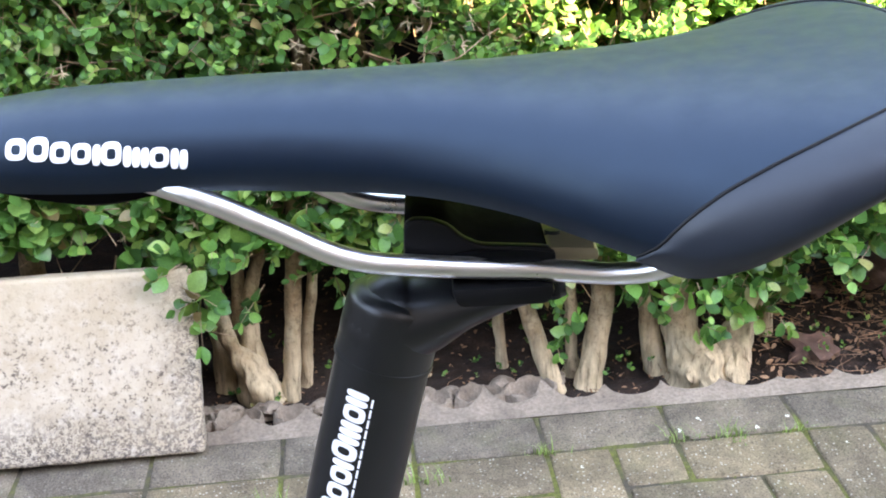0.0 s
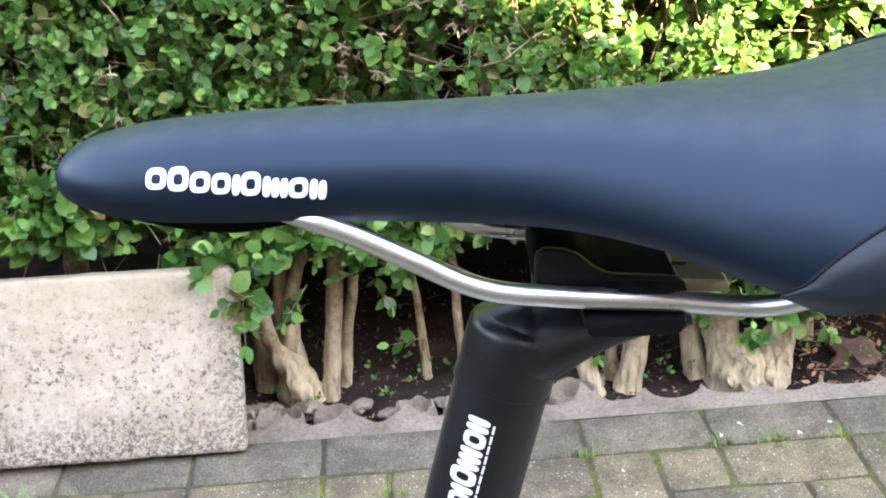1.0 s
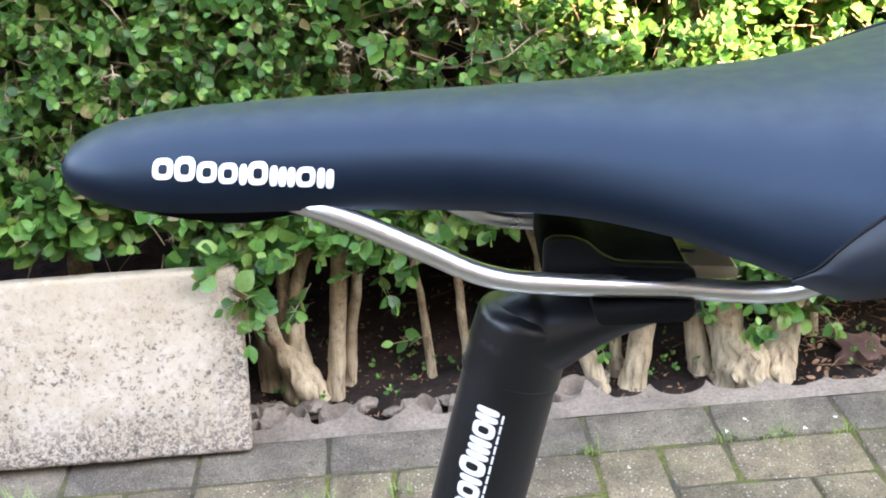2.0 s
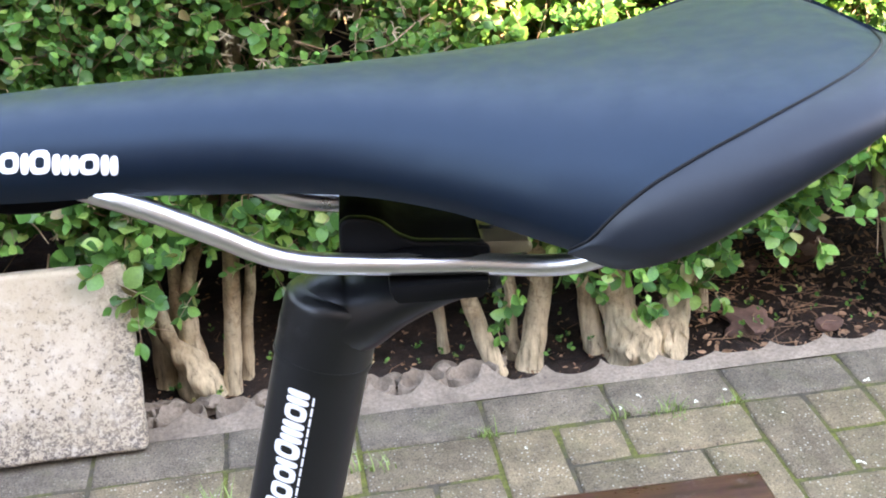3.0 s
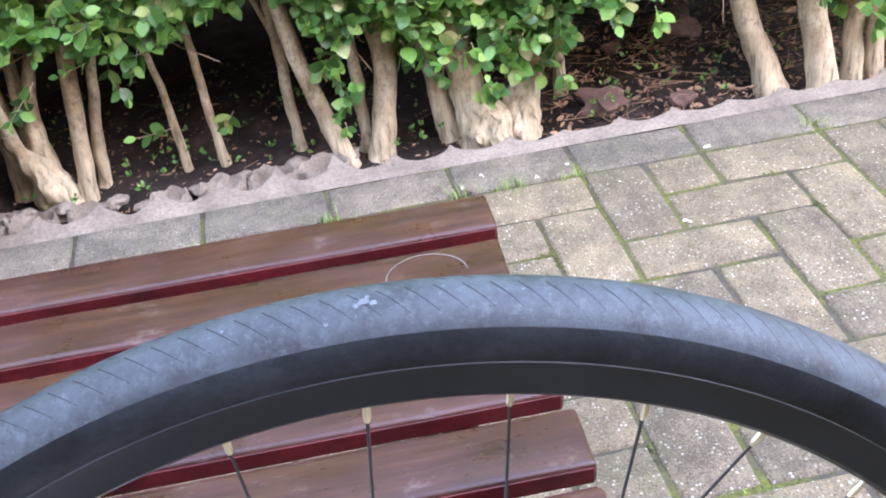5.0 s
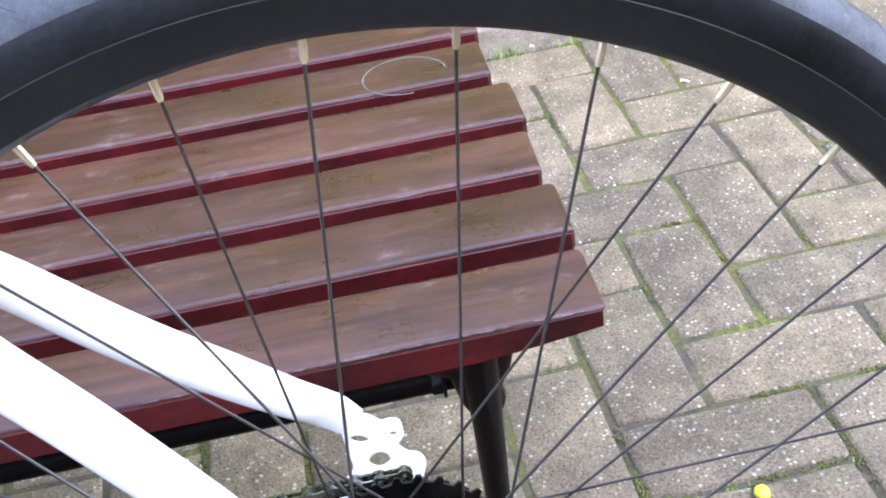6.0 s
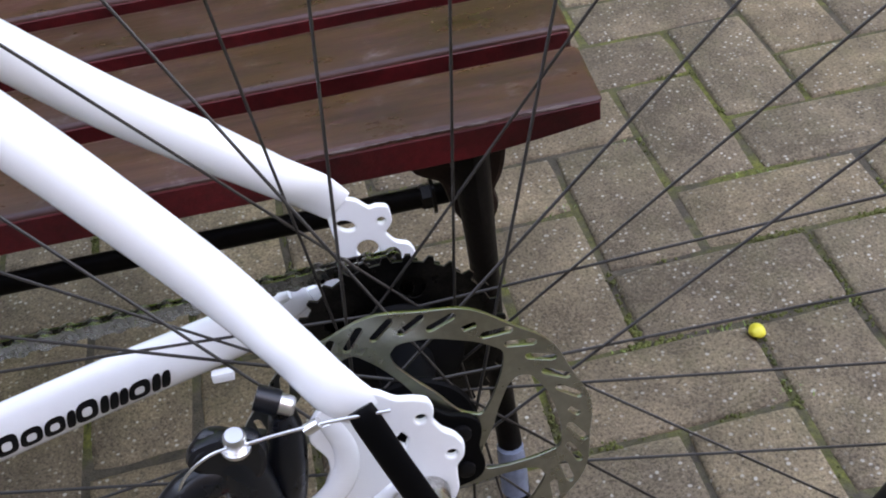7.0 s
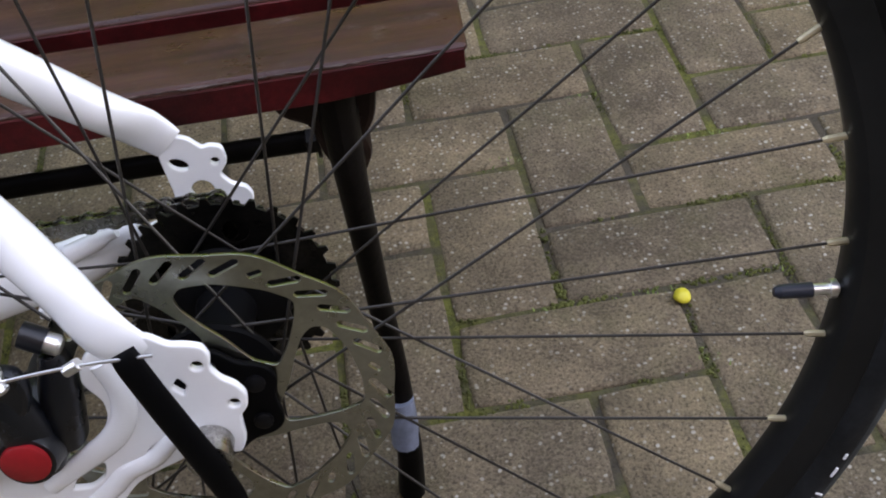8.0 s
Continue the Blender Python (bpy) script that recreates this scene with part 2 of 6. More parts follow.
def joint_material():
    m, n, l, b = material("joint_sand", 0.95)
    v = coords(n, l)
    col = ramp(n, l, grain(n, l, v, 60, 5, 0.7), (0.3, (0.036, 0.029, 0.020)), (0.7, (0.105, 0.085, 0.060)))
    green = ramp(n, l, grain(n, l, v, 7, 5, 0.65), (0.44, (0, 0, 0)), (0.60, grey(0.9)))
    col = mix(n, l, green, col, ramp(n, l, grain(n, l, v, 180, 3), (0.3, (0.050, 0.058, 0.010)), (0.7, (0.165, 0.165, 0.030))))
    l.new(col, b.inputs["Base Color"])
    bump(n, l, b, grain(n, l, v, 300, 4, 0.7), 0.9, 0.003)
    return m


def concrete_material():
    m, n, l, b = material("mortar", 0.93)
    v = coords(n, l)
    col = ramp(n, l, grain(n, l, v, 13, 5, 0.6), (0.3, (0.160, 0.122, 0.090)), (0.7, (0.300, 0.236, 0.178)))
    col = mix(n, l, 1.0, col, ramp(n, l, grain(n, l, v, 160, 4, 0.7), (0.3, grey(0.62)), (0.6, grey(1.08))), "MULTIPLY")
    l.new(col, b.inputs["Base Color"])
    bump(n, l, b, grain(n, l, v, 140, 5, 0.75), 0.7, 0.003)
    return m


PAVER = paver_material("buff_paver", (0.268, 0.202, 0.130), 0.95, 0.24)
KERB = paver_material("grey_block", (0.228, 0.182, 0.134), 0.35, 0.30, 0.5)
JOINT, SOIL, MORTAR, SLAB, WOOD, LEAF = joint_material(), soil_material(), concrete_material(), stone_material(), wood_material(), leaf_material("privet_leaf")
BARK = bark_material("pale_bark", (0.165, 0.118, 0.072), (0.415, 0.325, 0.210))
TWIG = bark_material("twig_bark", (0.13, 0.085, 0.055), (0.36, 0.26, 0.17))
# the blue in this black base is painted-in sky reflection
VINYL = plain("black_vinyl", (0.0014, 0.0055, 0.0145), 0.45, var=0.04, scale=120, bumps=0.06, bscale=2600, spec=0.44)
VINYL.node_tree.nodes["Principled BSDF"].inputs["Specular Tint"].default_value = (0.62, 0.84, 1.0, 1.0)   # blue tint stands in for the sky reflected on the cover
VINYL_SIDE = plain("black_vinyl_smooth", (0.0090, 0.0135, 0.0210), 0.46, var=0.10, scale=120, bumps=0.05, bscale=2200, spec=0.42)
SHELL = plain("black_shell", (0.0030, 0.0030, 0.0032), 0.85, bumps=0.1, spec=0.04)
SEAM = plain("seam_thread", (0.008, 0.008, 0.009), 0.6, spec=0.2)
BLACK = plain("black_plastic", (0.0050, 0.0050, 0.0055), 0.42, bumps=0.05, spec=0.13)
ANODISED = plain("black_anodised", (0.0090, 0.0095, 0.0110), 0.36, metal=0.2, bumps=0.03, spec=0.65)
STEEL = plain("satin_steel", (0.82, 0.82, 0.81), 0.32, metal=1.0, var=0.08, scale=80)
ROTOR = plain("brushed_steel", (0.36, 0.355, 0.305), 0.30, metal=1.0, var=0.25, scale=90)
brushed = ROTOR.node_tree.nodes.new("ShaderNodeTangent")   # turned finish: the brushing runs round the hub
brushed.direction_type, brushed.axis = "RADIAL", "Y"
ROTOR.node_tree.links.new(brushed.outputs[0], ROTOR.node_tree.nodes["Principled BSDF"].inputs["Tangent"])
ROTOR.node_tree.nodes["Principled BSDF"].inputs["Anisotropic"].default_value = 0.75
DARKSTEEL = plain("oily_steel", (0.030, 0.028, 0.026), 0.30, metal=0.9, var=0.7, scale=160)
CHAIN = plain("chain_steel", (0.38, 0.375, 0.36), 0.27, metal=1.0, var=0.8, scale=200)
WHITE = plain("white_gloss_paint", (0.905, 0.925, 0.935), 0.20, var=0.02, coat=0.6)
PRINT = plain("white_print", (0.80, 0.80, 0.80), 0.5, var=0.03)
INK = plain("black_print", (0.005, 0.005, 0.006), 0.4, spec=0.15)
RUBBER = tyre_material()
SIDEWALL = plain("tyre_sidewall", (0.0120, 0.0142, 0.0165), 0.52, var=0.85, scale=90, bumps=0.35, bscale=500, spec=0.22)
RIM = plain("black_rim", (0.0100, 0.0108, 0.0115), 0.42, metal=0.1, var=0.4, scale=40, spec=0.28)
SPOKE = plain("dark_spoke", (0.065, 0.060, 0.056), 0.36, metal=0.7, spec=0.15)
BRASS = plain("pale_brass", (0.72, 0.62, 0.42), 0.35, metal=0.7, var=0.15)
RED = plain("red_cap", (0.34, 0.010, 0.014), 0.42, var=0.2, scale=200)
CALIPER = plain("black_caliper", (0.0055, 0.0064, 0.0085), 0.30, var=0.3, scale=60, bumps=0.15, bscale=600, spec=0.45)
IRON = plain("black_iron", (0.0065, 0.0052, 0.0046), 0.42, metal=0.2, var=0.6, scale=30, bumps=0.6, bscale=200, spec=0.08)
RUSTY = plain("brown_iron", (0.030, 0.016, 0.012), 0.5, metal=0.1, var=0.5, scale=40, bumps=0.4, bscale=240, spec=0.15)
BLUEGREY = plain("pale_blue_grey", (0.17, 0.20, 0.26), 0.4, var=0.5, scale=60, bumps=0.2)
REDPAINT = plain("oxblood_varnish", (0.078, 0.0055, 0.0065), 0.52, var=0.65, scale=60, bumps=0.5, spec=0.25)
YELLOW = plain("yellow_petal", (0.72, 0.62, 0.06), 0.5)
CREAM = plain("pale_petal", (0.78, 0.76, 0.62), 0.6)
STONE = plain("brown_stone", (0.160, 0.085, 0.062), 0.9, var=0.45, scale=40, bumps=0.8, bscale=160)
DRY = plain("dry_litter", (0.270, 0.150, 0.085), 0.9, var=0.6, scale=90)
DRYBUD = plain("dried_bud", (0.42, 0.33, 0.21), 0.85, var=0.5, scale=120)
GRASS = plain("grass_blade", (0.19, 0.29, 0.060), 0.5, var=0.4, scale=50)
MOSS = plain("yellow_green_moss", (0.088, 0.095, 0.020), 0.95, var=0.6, scale=30, bumps=0.8, bscale=900)
HUBBLACK = plain("black_hub", (0.0025, 0.0025, 0.0028), 0.5, spec=0.06)
PALEWEAR = plain("worn_bare_edge", (0.135, 0.088, 0.074), 0.35, var=0.7, scale=40)
# near black: the deep shade behind the hedge is put into this colour
SHADEDWALL = plain("shade_dark_brick", (0.024, 0.012, 0.009), 0.95, var=0.45, scale=30, bumps=0.6, bscale=200)
RENDERED = plain("unseen_wall_brick", (0.105, 0.074, 0.058), 0.95, var=0.25, scale=12, bumps=0.4, bscale=150)


# ---- mesh helpers ----
def link(name, bm, mat, parent=None, smooth=True, label="", angle=None):
    me = bpy.data.meshes.new(name)
    bm.normal_update()
    bm.to_mesh(me)
    bm.free()
    me.materials.append(mat)
    if smooth:
        me.polygons.foreach_set("use_smooth", [True] * len(me.polygons))
        me.set_sharp_from_angle(angle=radians(angle or 40))
    ob = new(name, me)
    if parent:
        ob.parent = parent
    if label:
        ob["label"] = label
    return ob


def part(name, bm, mat, parent, label="", smooth=True, angle=None):
    return link(name, bm, mat, parent, smooth, label, angle)


def from_arrays(name, verts, faces, mat, parent=None, smooth=True):
    me = bpy.data.meshes.new(name)
    me.from_pydata([tuple(v) for v in verts], [], [tuple(f) for f in faces])
    me.materials.append(mat)
    if smooth:
        me.polygons.foreach_set("use_smooth", [True] * len(me.polygons))
    ob = new(name, me)
    if parent:
        ob.parent = parent
    return ob


def box(bm, lo, hi, bevel=0.0, seg=2, m=None):
    g = bmesh.ops.create_cube(bm, size=1.0)["verts"]
    for v in g:
        v.co = Vector([lo[i] + (v.co[i] + 0.5) * (hi[i] - lo[i]) for i in range(3)])
    if bevel:
        es = list({e for v in g for e in v.link_edges})
        r = bmesh.ops.bevel(bm, geom=es, offset=bevel, segments=seg, profile=0.6, affect="EDGES")
        g = list({v for f in r["faces"] for v in f.verts} | {v for v in g if v.is_valid})
    if m is not None:
        bmesh.ops.transform(bm, matrix=m, verts=[v for v in g if v.is_valid])
    return g


def cyl(bm, a, b, r1, r2=None, seg=16, cap=True):
    a, b = Vector(a), Vector(b)
    r2 = r1 if r2 is None else r2
    d = b - a
    m = Matrix.Translation((a + b) / 2) @ d.to_track_quat("Z", "Y").to_matrix().to_4x4()
    return bmesh.ops.create_cone(bm, cap_ends=cap, segments=seg, radius1=r1, radius2=r2, depth=d.length, matrix=m)["verts"]


def bolt(bm, a, b, r, seg=16):
    """A round head with a softened rim from a to b."""
    a, b = Vector(a), Vector(b)
    d = (b - a)
    cyl(bm, a, a + d * 0.8, r, seg=seg)
    cyl(bm, a + d * 0.8, b, r, r * 0.78, seg=seg)


def sweep(bm, pts, radii, seg=12, cap=True, up=(0, 0, 1), steps=6, flat=None):
    """A tube through pts (Catmull-Rom), radius per point (a number, or two for an oval)."""
    P = [Vector(p) for p in pts]
    R = [r if isinstance(r, tuple) else (r, r) for r in radii]
    path, rad = [], []
    for i in range(len(P) - 1):
        p0, p1, p2, p3 = P[max(i - 1, 0)], P[i], P[i + 1], P[min(i + 2, len(P) - 1)]
        for s in range(steps):
            t = s / steps
            path.append(0.5 * ((2 * p1) + (p2 - p0) * t + (2 * p0 - 5 * p1 + 4 * p2 - p3) * t * t + (3 * p1 - p0 - 3 * p2 + p3) * t ** 3))
            rad.append(tuple(R[i][k] * (1 - t) + R[i + 1][k] * t for k in (0, 1)))
    path.append(P[-1])
    rad.append(R[-1])
    rings = []
    for i, p in enumerate(path):
        d = (path[min(i + 1, len(path) - 1)] - path[max(i - 1, 0)]).normalized()
        side = d.cross(Vector(up))
        if side.length < 1e-4:
            side = d.cross(Vector((0, 1, 0)))
        side.normalize()
        u = side.cross(d).normalized()
        rings.append([bm.verts.new(p + side * (math.cos(a) * rad[i][0]) + u * (math.sin(a) * rad[i][1]))
                      for a in (2 * math.pi * k / seg for k in range(seg))])
    for a, b in zip(rings, rings[1:]):
        for k in range(seg):
            bm.faces.new((a[k], a[(k + 1) % seg], b[(k + 1) % seg], b[k]))
    if cap:
        bm.faces.new(rings[0])
        bm.faces.new(rings[-1][::-1])
    bmesh.ops.recalc_face_normals(bm, faces=bm.faces)


def lathe(bm, profile, seg=96, axis="Y"):
    """Turn a closed profile of (radius, across) round the axle."""
    rings = []
    for k in range(seg):
        a = 2 * math.pi * k / seg
        rings.append([bm.verts.new((r * math.sin(a), y, r * math.cos(a))) for r, y in profile])
    m = len(profile)
    for k in range(seg):
        a, b = rings[k], rings[(k + 1) % seg]
        for i in range(m):
            bm.faces.new((a[i], a[(i + 1) % m], b[(i + 1) % m], b[i]))
    bmesh.ops.recalc_face_normals(bm, faces=bm.faces)


def circle(cx, cz, r, n=20, squash=1.0, turn=0.0):
    out = []
    for k in range(n):
        a = 2 * math.pi * k / n
        x, z = r * math.cos(a), r * squash * math.sin(a)
        out.append((cx + x * math.cos(turn) - z * math.sin(turn), cz + x * math.sin(turn) + z * math.cos(turn)))
    return out


def round_poly(pts, n=4, k=0.3):
    """Soften the corners of a closed outline."""
    out = []
    m = len(pts)
    for i in range(m):
        a, b, c = (Vector(pts[j % m]) for j in (i - 1, i, i + 1))
        p, q = b.lerp(a, k), b.lerp(c, k)
        for s in range(n + 1):
            t = s / n
            w = p * (1 - t) ** 2 + b * 2 * t * (1 - t) + q * t * t
            out.append((w.x, w.y))
    return out


def plate(name, outlines, y, thick, mat, parent, bevel=0.0006, label=""):
    """A flat plate in the x-z plane at y, with holes: the first outline is the rim, the others its holes."""
    cu = bpy.data.curves.new(name, "CURVE")
    cu.dimensions, cu.fill_mode = "2D", "BOTH"
    cu.extrude, cu.bevel_depth, cu.bevel_resolution = thick / 2 - bevel, bevel, 1
    for pts in outlines:
        s = cu.splines.new("POLY")
        s.points.add(len(pts) - 1)
        for p, (x, z) in zip(s.points, pts):
            p.co = (x, z, 0, 1)
        s.use_cyclic_u = True
    tmp = new(name, cu)
    me = bpy.data.meshes.new_from_object(tmp.evaluated_get(bpy.context.evaluated_depsgraph_get()))
    bpy.data.objects.remove(tmp)
    bpy.data.curves.remove(cu)
    me.transform(Matrix.Translation((0, y, 0)) @ Matrix(((1, 0, 0, 0), (0, 0, -1, 0), (0, 1, 0, 0), (0, 0, 0, 1))))
    me.materials.clear()
    me.materials.append(mat)
    me.polygons.foreach_set("use_smooth", [True] * len(me.polygons))
    me.set_sharp_from_angle(angle=radians(35))
    ob = new(name, me)
    ob.parent = parent
    if label:
        ob["label"] = label
    return ob


def knots(x, table):
    if x <= table[0][0]:
        return table[0][1]
    for (a, u), (b, v) in zip(table, table[1:]):
        if x <= b:
            t = (x - a) / (b - a)
            t = t * t * (3 - 2 * t) if len(table) > 40 else t
            return u + (v - u) * t
    return table[-1][1]


def spline(x, table):
    """Smooth curve through the knots."""
    n = len(table)
    if x <= table[0][0]:
        return table[0][1]
    if x >= table[-1][0]:
        return table[-1][1]
    i = max(k for k in range(n - 1) if table[k][0] <= x)
    (x1, y1), (x2, y2) = table[i], table[i + 1]
    h = x2 - x1
    def slope(k):
        if k <= 0 or k >= n - 1:
            j = min(max(k, 1), n - 1)
            return (table[j][1] - table[j - 1][1]) / (table[j][0] - table[j - 1][0])
        return (table[k + 1][1] - table[k - 1][1]) / (table[k + 1][0] - table[k - 1][0])
    t = (x - x1) / h
    return ((2 * t ** 3 - 3 * t * t + 1) * y1 + (t ** 3 - 2 * t * t + t) * h * slope(i)
            + (3 * t * t - 2 * t ** 3) * y2 + (t ** 3 - t * t) * h * slope(i + 1))


U = 0.1015   # half the length of a paving block, with its joint


def rise(x, y):
    """The gentle unevenness of the paved ground."""
    return 0.009 * math.exp(-(((x - 0.38) / 0.22) ** 2 + ((y + 1.235) / 0.13) ** 2))


# ---- ground, soil, mortar edging, walls ----
def build_ground():
    bm = bmesh.new()
    bmesh.ops.create_grid(bm, x_segments=8, y_segments=8, size=200)
    g = link("ground", bm, JOINT, smooth=False)
    g.location.z = -0.062
    tagged(g, "sandy moss-grown ground under and around the paving", "ground", kind="structure")
    # the bed of the paving: sand and moss between the blocks
    bm = bmesh.new()
    bmesh.ops.create_grid(bm, x_segments=160, y_segments=120, size=1.0)
    for v in bm.verts:
        x, y = 1.0 + v.co.x * 4.0, -3.0 + v.co.y * 3.1
        v.co = (x, y, -0.0034 + rise(x, y) + min(0.0007, 0.003 * noise.noise((x * 14, y * 14, 0)) + 0.002 * noise.noise((x * 60, y * 60, 3))))
    tagged(link("joint_bed", bm, JOINT), "damp sand with moss filling the paving joints", "paving joints", kind="structure")
    # soil of the hedge bed
    bm = bmesh.new()
    bmesh.ops.create_grid(bm, x_segments=260, y_segments=90, size=1.0)
    for v in bm.verts:
        x, y = 0.7 + v.co.x * 2.3, 0.62 + v.co.y * 0.5
        h = -0.045 + 0.10 * max(0, y - 0.16) + 0.020 * noise.noise((x * 7, y * 7, 1)) + 0.010 * noise.noise((x * 25, y * 25, 2)) + 0.005 * noise.noise((x * 80, y * 80, 2))
        v.co = (x, y, h)
    tagged(link("soil_bed", bm, SOIL), "dark crumbly soil under the hedge", "soil", kind="structure")
    # mortar strip with scallops left by round edging
    bm = bmesh.new()
    nx, ny = 620, 18
    grid = []
    for i in range(nx + 1):
        x = -1.3 + 4.0 * i / nx
        ph = ((x - 0.826) / 0.0985) % 1.0
        s = 2 * abs(ph - 0.5)                       # 1 at a cusp, 0 in a hollow
        left = max(0.0, min(1.0, (0.60 - x) / 0.15))
        cusp = 0.036 * (1 - math.sqrt(max(0, 1 - s ** 2.0))) * (1.0 + 0.9 * left) * (0.75 + 0.6 * noise.noise((round((x - 0.826) / 0.0985), 4.4, 0)))
        back = 0.136 + cusp + 0.006 * noise.noise((x * 30, 0.5, 0)) + left * 0.008 * noise.noise((x * 60, 1.5, 0))
        lift = 0.005 * s ** 3 + 0.014 * left * max(0, s - 0.25) * (0.6 + noise.noise((x * 9, 7.1, 0)))
        row = []
        for j in range(ny + 1):
            t = j / ny
            if t < 0.8:
                u = t / 0.8
                y = 0.1005 + (back - 0.1005) * u
                z = -0.003 + 0.004 * u + lift * u ** 2 + 0.003 * noise.noise((x * 40, y * 40, 5)) * u
            else:
                u = (t - 0.8) / 0.2
                y = back + 0.020 * u
                z = 0.001 + lift - (0.055 + lift) * u ** 0.7
            row.append(bm.verts.new((x, y, z)))
        grid.append(row)
    for a, b in zip(grid, grid[1:]):
        for j in range(ny):
            bm.faces.new((a[j], b[j], b[j + 1], a[j + 1]))
    tagged(link("mortar_edging", bm, MORTAR, angle=60), "pale mortar strip with scalloped back edge behind the kerb blocks", "edging", kind="structure")
    # broken dishes and lumps of old mortar behind the strip
    rnd = random.Random(5)
    for x, y, r in ((0.412, 0.178, 0.046), (0.325, 0.176, 0.042), (0.238, 0.172, 0.040), (0.150, 0.168, 0.036), (-0.075, 0.166, 0.042), (-0.150, 0.170, 0.038), (0.015, 0.160, 0.036)):
        bm = bmesh.new()
        k = rnd.random() * 50
        rings = []
        for i in range(15):
            f = i / 14
            row = []
            for j in range(40):
                a = 2 * math.pi * j / 40
                rag = 1 + 0.22 * noise.noise((math.cos(a) * 1.6 + k, math.sin(a) * 1.6, 0)) + 0.10 * noise.noise((math.cos(a) * 6, math.sin(a) * 6, k))
                px, py = x + r * f * rag * math.cos(a) * 1.08, y + r * f * rag * math.sin(a) * 0.72
                rim = 0.012 * math.exp(-((f - 0.80) / 0.13) ** 2) * (0.75 + 0.8 * noise.noise((math.cos(a) * 2.4, math.sin(a) * 2.4, k + 3)) + (0.45 if math.sin(a) > 0 else 0.0))
                z = -0.007 - 0.018 * max(0.0, 1 - (f / 0.72) ** 2) + rim - 0.05 * max(0.0, f - 0.88) / 0.12 + 0.003 * noise.noise((px * 60, py * 60, k))
                row.append(bm.verts.new((px, py, z)))
            rings.append(row)
        for a, b in zip(rings[1:], rings[2:]):
            for j in range(40):
                bm.faces.new((a[j], a[(j + 1) % 40], b[(j + 1) % 40], b[j]))
        bm.faces.new(rings[1])
        for v in rings[0]:
            bm.verts.remove(v)
        bmesh.ops.recalc_face_normals(bm, faces=bm.faces)
        tagged(link("mortar_remnant", bm, MORTAR, angle=50), "broken hollow remnant of grey mortar on the soil", "rubble", group="mortar remnants behind the edging")
    for x, y, q in ((0.060, 0.195, 0.016), (0.280, 0.205, 0.014), (0.370, 0.212, 0.016), (0.455, 0.212, 0.016), (-0.030, 0.198, 0.020), (-0.110, 0.200, 0.022), (0.195, 0.196, 0.012), (0.105, 0.178, 0.012)):
        bm = bmesh.new()
        bmesh.ops.create_icosphere(bm, subdivisions=3, radius=q)
        k = rnd.random() * 50
        for v in bm.verts:
            n = noise.noise(v.co * 38 + Vector((k, 0, 0))) * 0.6 + noise.noise(v.co * 120 + Vector((k, 2, 0))) * 0.3
            v.co *= 1 + 1.3 * n
            v.co.x *= 1.3
            v.co.z *= 0.85
        o = link("mortar_lump", bm, MORTAR, angle=30)
        o.location = (x, y, -0.012)
        o.rotation_euler = (-0.25, 0, rnd.uniform(-0.4, 0.4))
        tagged(o, "broken grey mortar lump on the soil", "rubble", group="mortar lumps behind the edging")
    # brick wall behind the hedge, its colour darkened to stand in for deep shade
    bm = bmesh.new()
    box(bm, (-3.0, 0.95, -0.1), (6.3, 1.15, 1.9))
    tagged(link("wall_north", bm, SHADEDWALL, smooth=False), "brick wall behind the hedge, coloured near black for deep shade", "wall", kind="structure")
    # unseen gable wall behind, added so that its shade covers the yard
    bm = bmesh.new()
    prof = SHADE_OUTLINE
    fr = [bm.verts.new((x, -4.2, z)) for x, z in prof]
    bk = [bm.verts.new((x, -4.5, z)) for x, z in prof]
    bm.faces.new(fr)
    bm.faces.new(bk[::-1])
    k = len(prof)
    for i in range(k):
        bm.faces.new((fr[i], bk[i], bk[(i + 1) % k], fr[(i + 1) % k]))
    bmesh.ops.recalc_face_normals(bm, faces=bm.faces)
    for name, x0, x1, y0, y1, h in (("wall_west", -3.2, -3.0, -4.5, 1.15, 1.8), ("wall_east", 6.3, 6.5, -4.2, 1.15, 1.5)):
        w = bmesh.new()
        box(w, (x0, y0, -0.1), (x1, y1, h))
        tagged(link(name, w, RENDERED, smooth=False), "plain red-brown garden wall closing the yard", "wall", kind="structure")
    tagged(link("wall_south", bm, RENDERED, smooth=False), "unseen red-brown house wall added to shade the yard", "wall", kind="structure")


# outline of the added wall, its top fitted to the shade line on the hedge
SHADE_OUTLINE = ((-3.0, -0.1), (6.5, -0.1), (6.5, 3.36), (4.3, 3.40), (3.6, 3.50), (3.07, 3.69), (2.4, 4.06), (0.5, 4.90), (-3.0, 5.2))


# ---- stone slab leaning on the hedge ----
def build_slab():
    bm = bmesh.new()
    box(bm, (-0.60, -0.020, 0.0), (0.0, 0.020, 0.292), 0.009, 3)
    bmesh.ops.subdivide_edges(bm, edges=[e for e in bm.edges if e.calc_length() > 0.1], cuts=24, use_grid_fill=True)
    for v in bm.verts:
        v.co += Vector((0.0016, 0.0012, 0.0016)) * noise.noise(v.co * 30) + Vector((0.001, 0.001, 0.001)) * noise.noise(v.co * 110)
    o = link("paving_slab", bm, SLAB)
    o.matrix_world = Matrix.Translation((-0.118, 0.082, 0.004)) @ Matrix.Rotation(radians(2.5), 4, "Z") @ Matrix.Rotation(radians(-17), 4, "X") @ Matrix.Rotation(radians(1.6), 4, "Y")
    tagged(o, "weathered cream concrete slab leaning against the hedge", "paving slab")


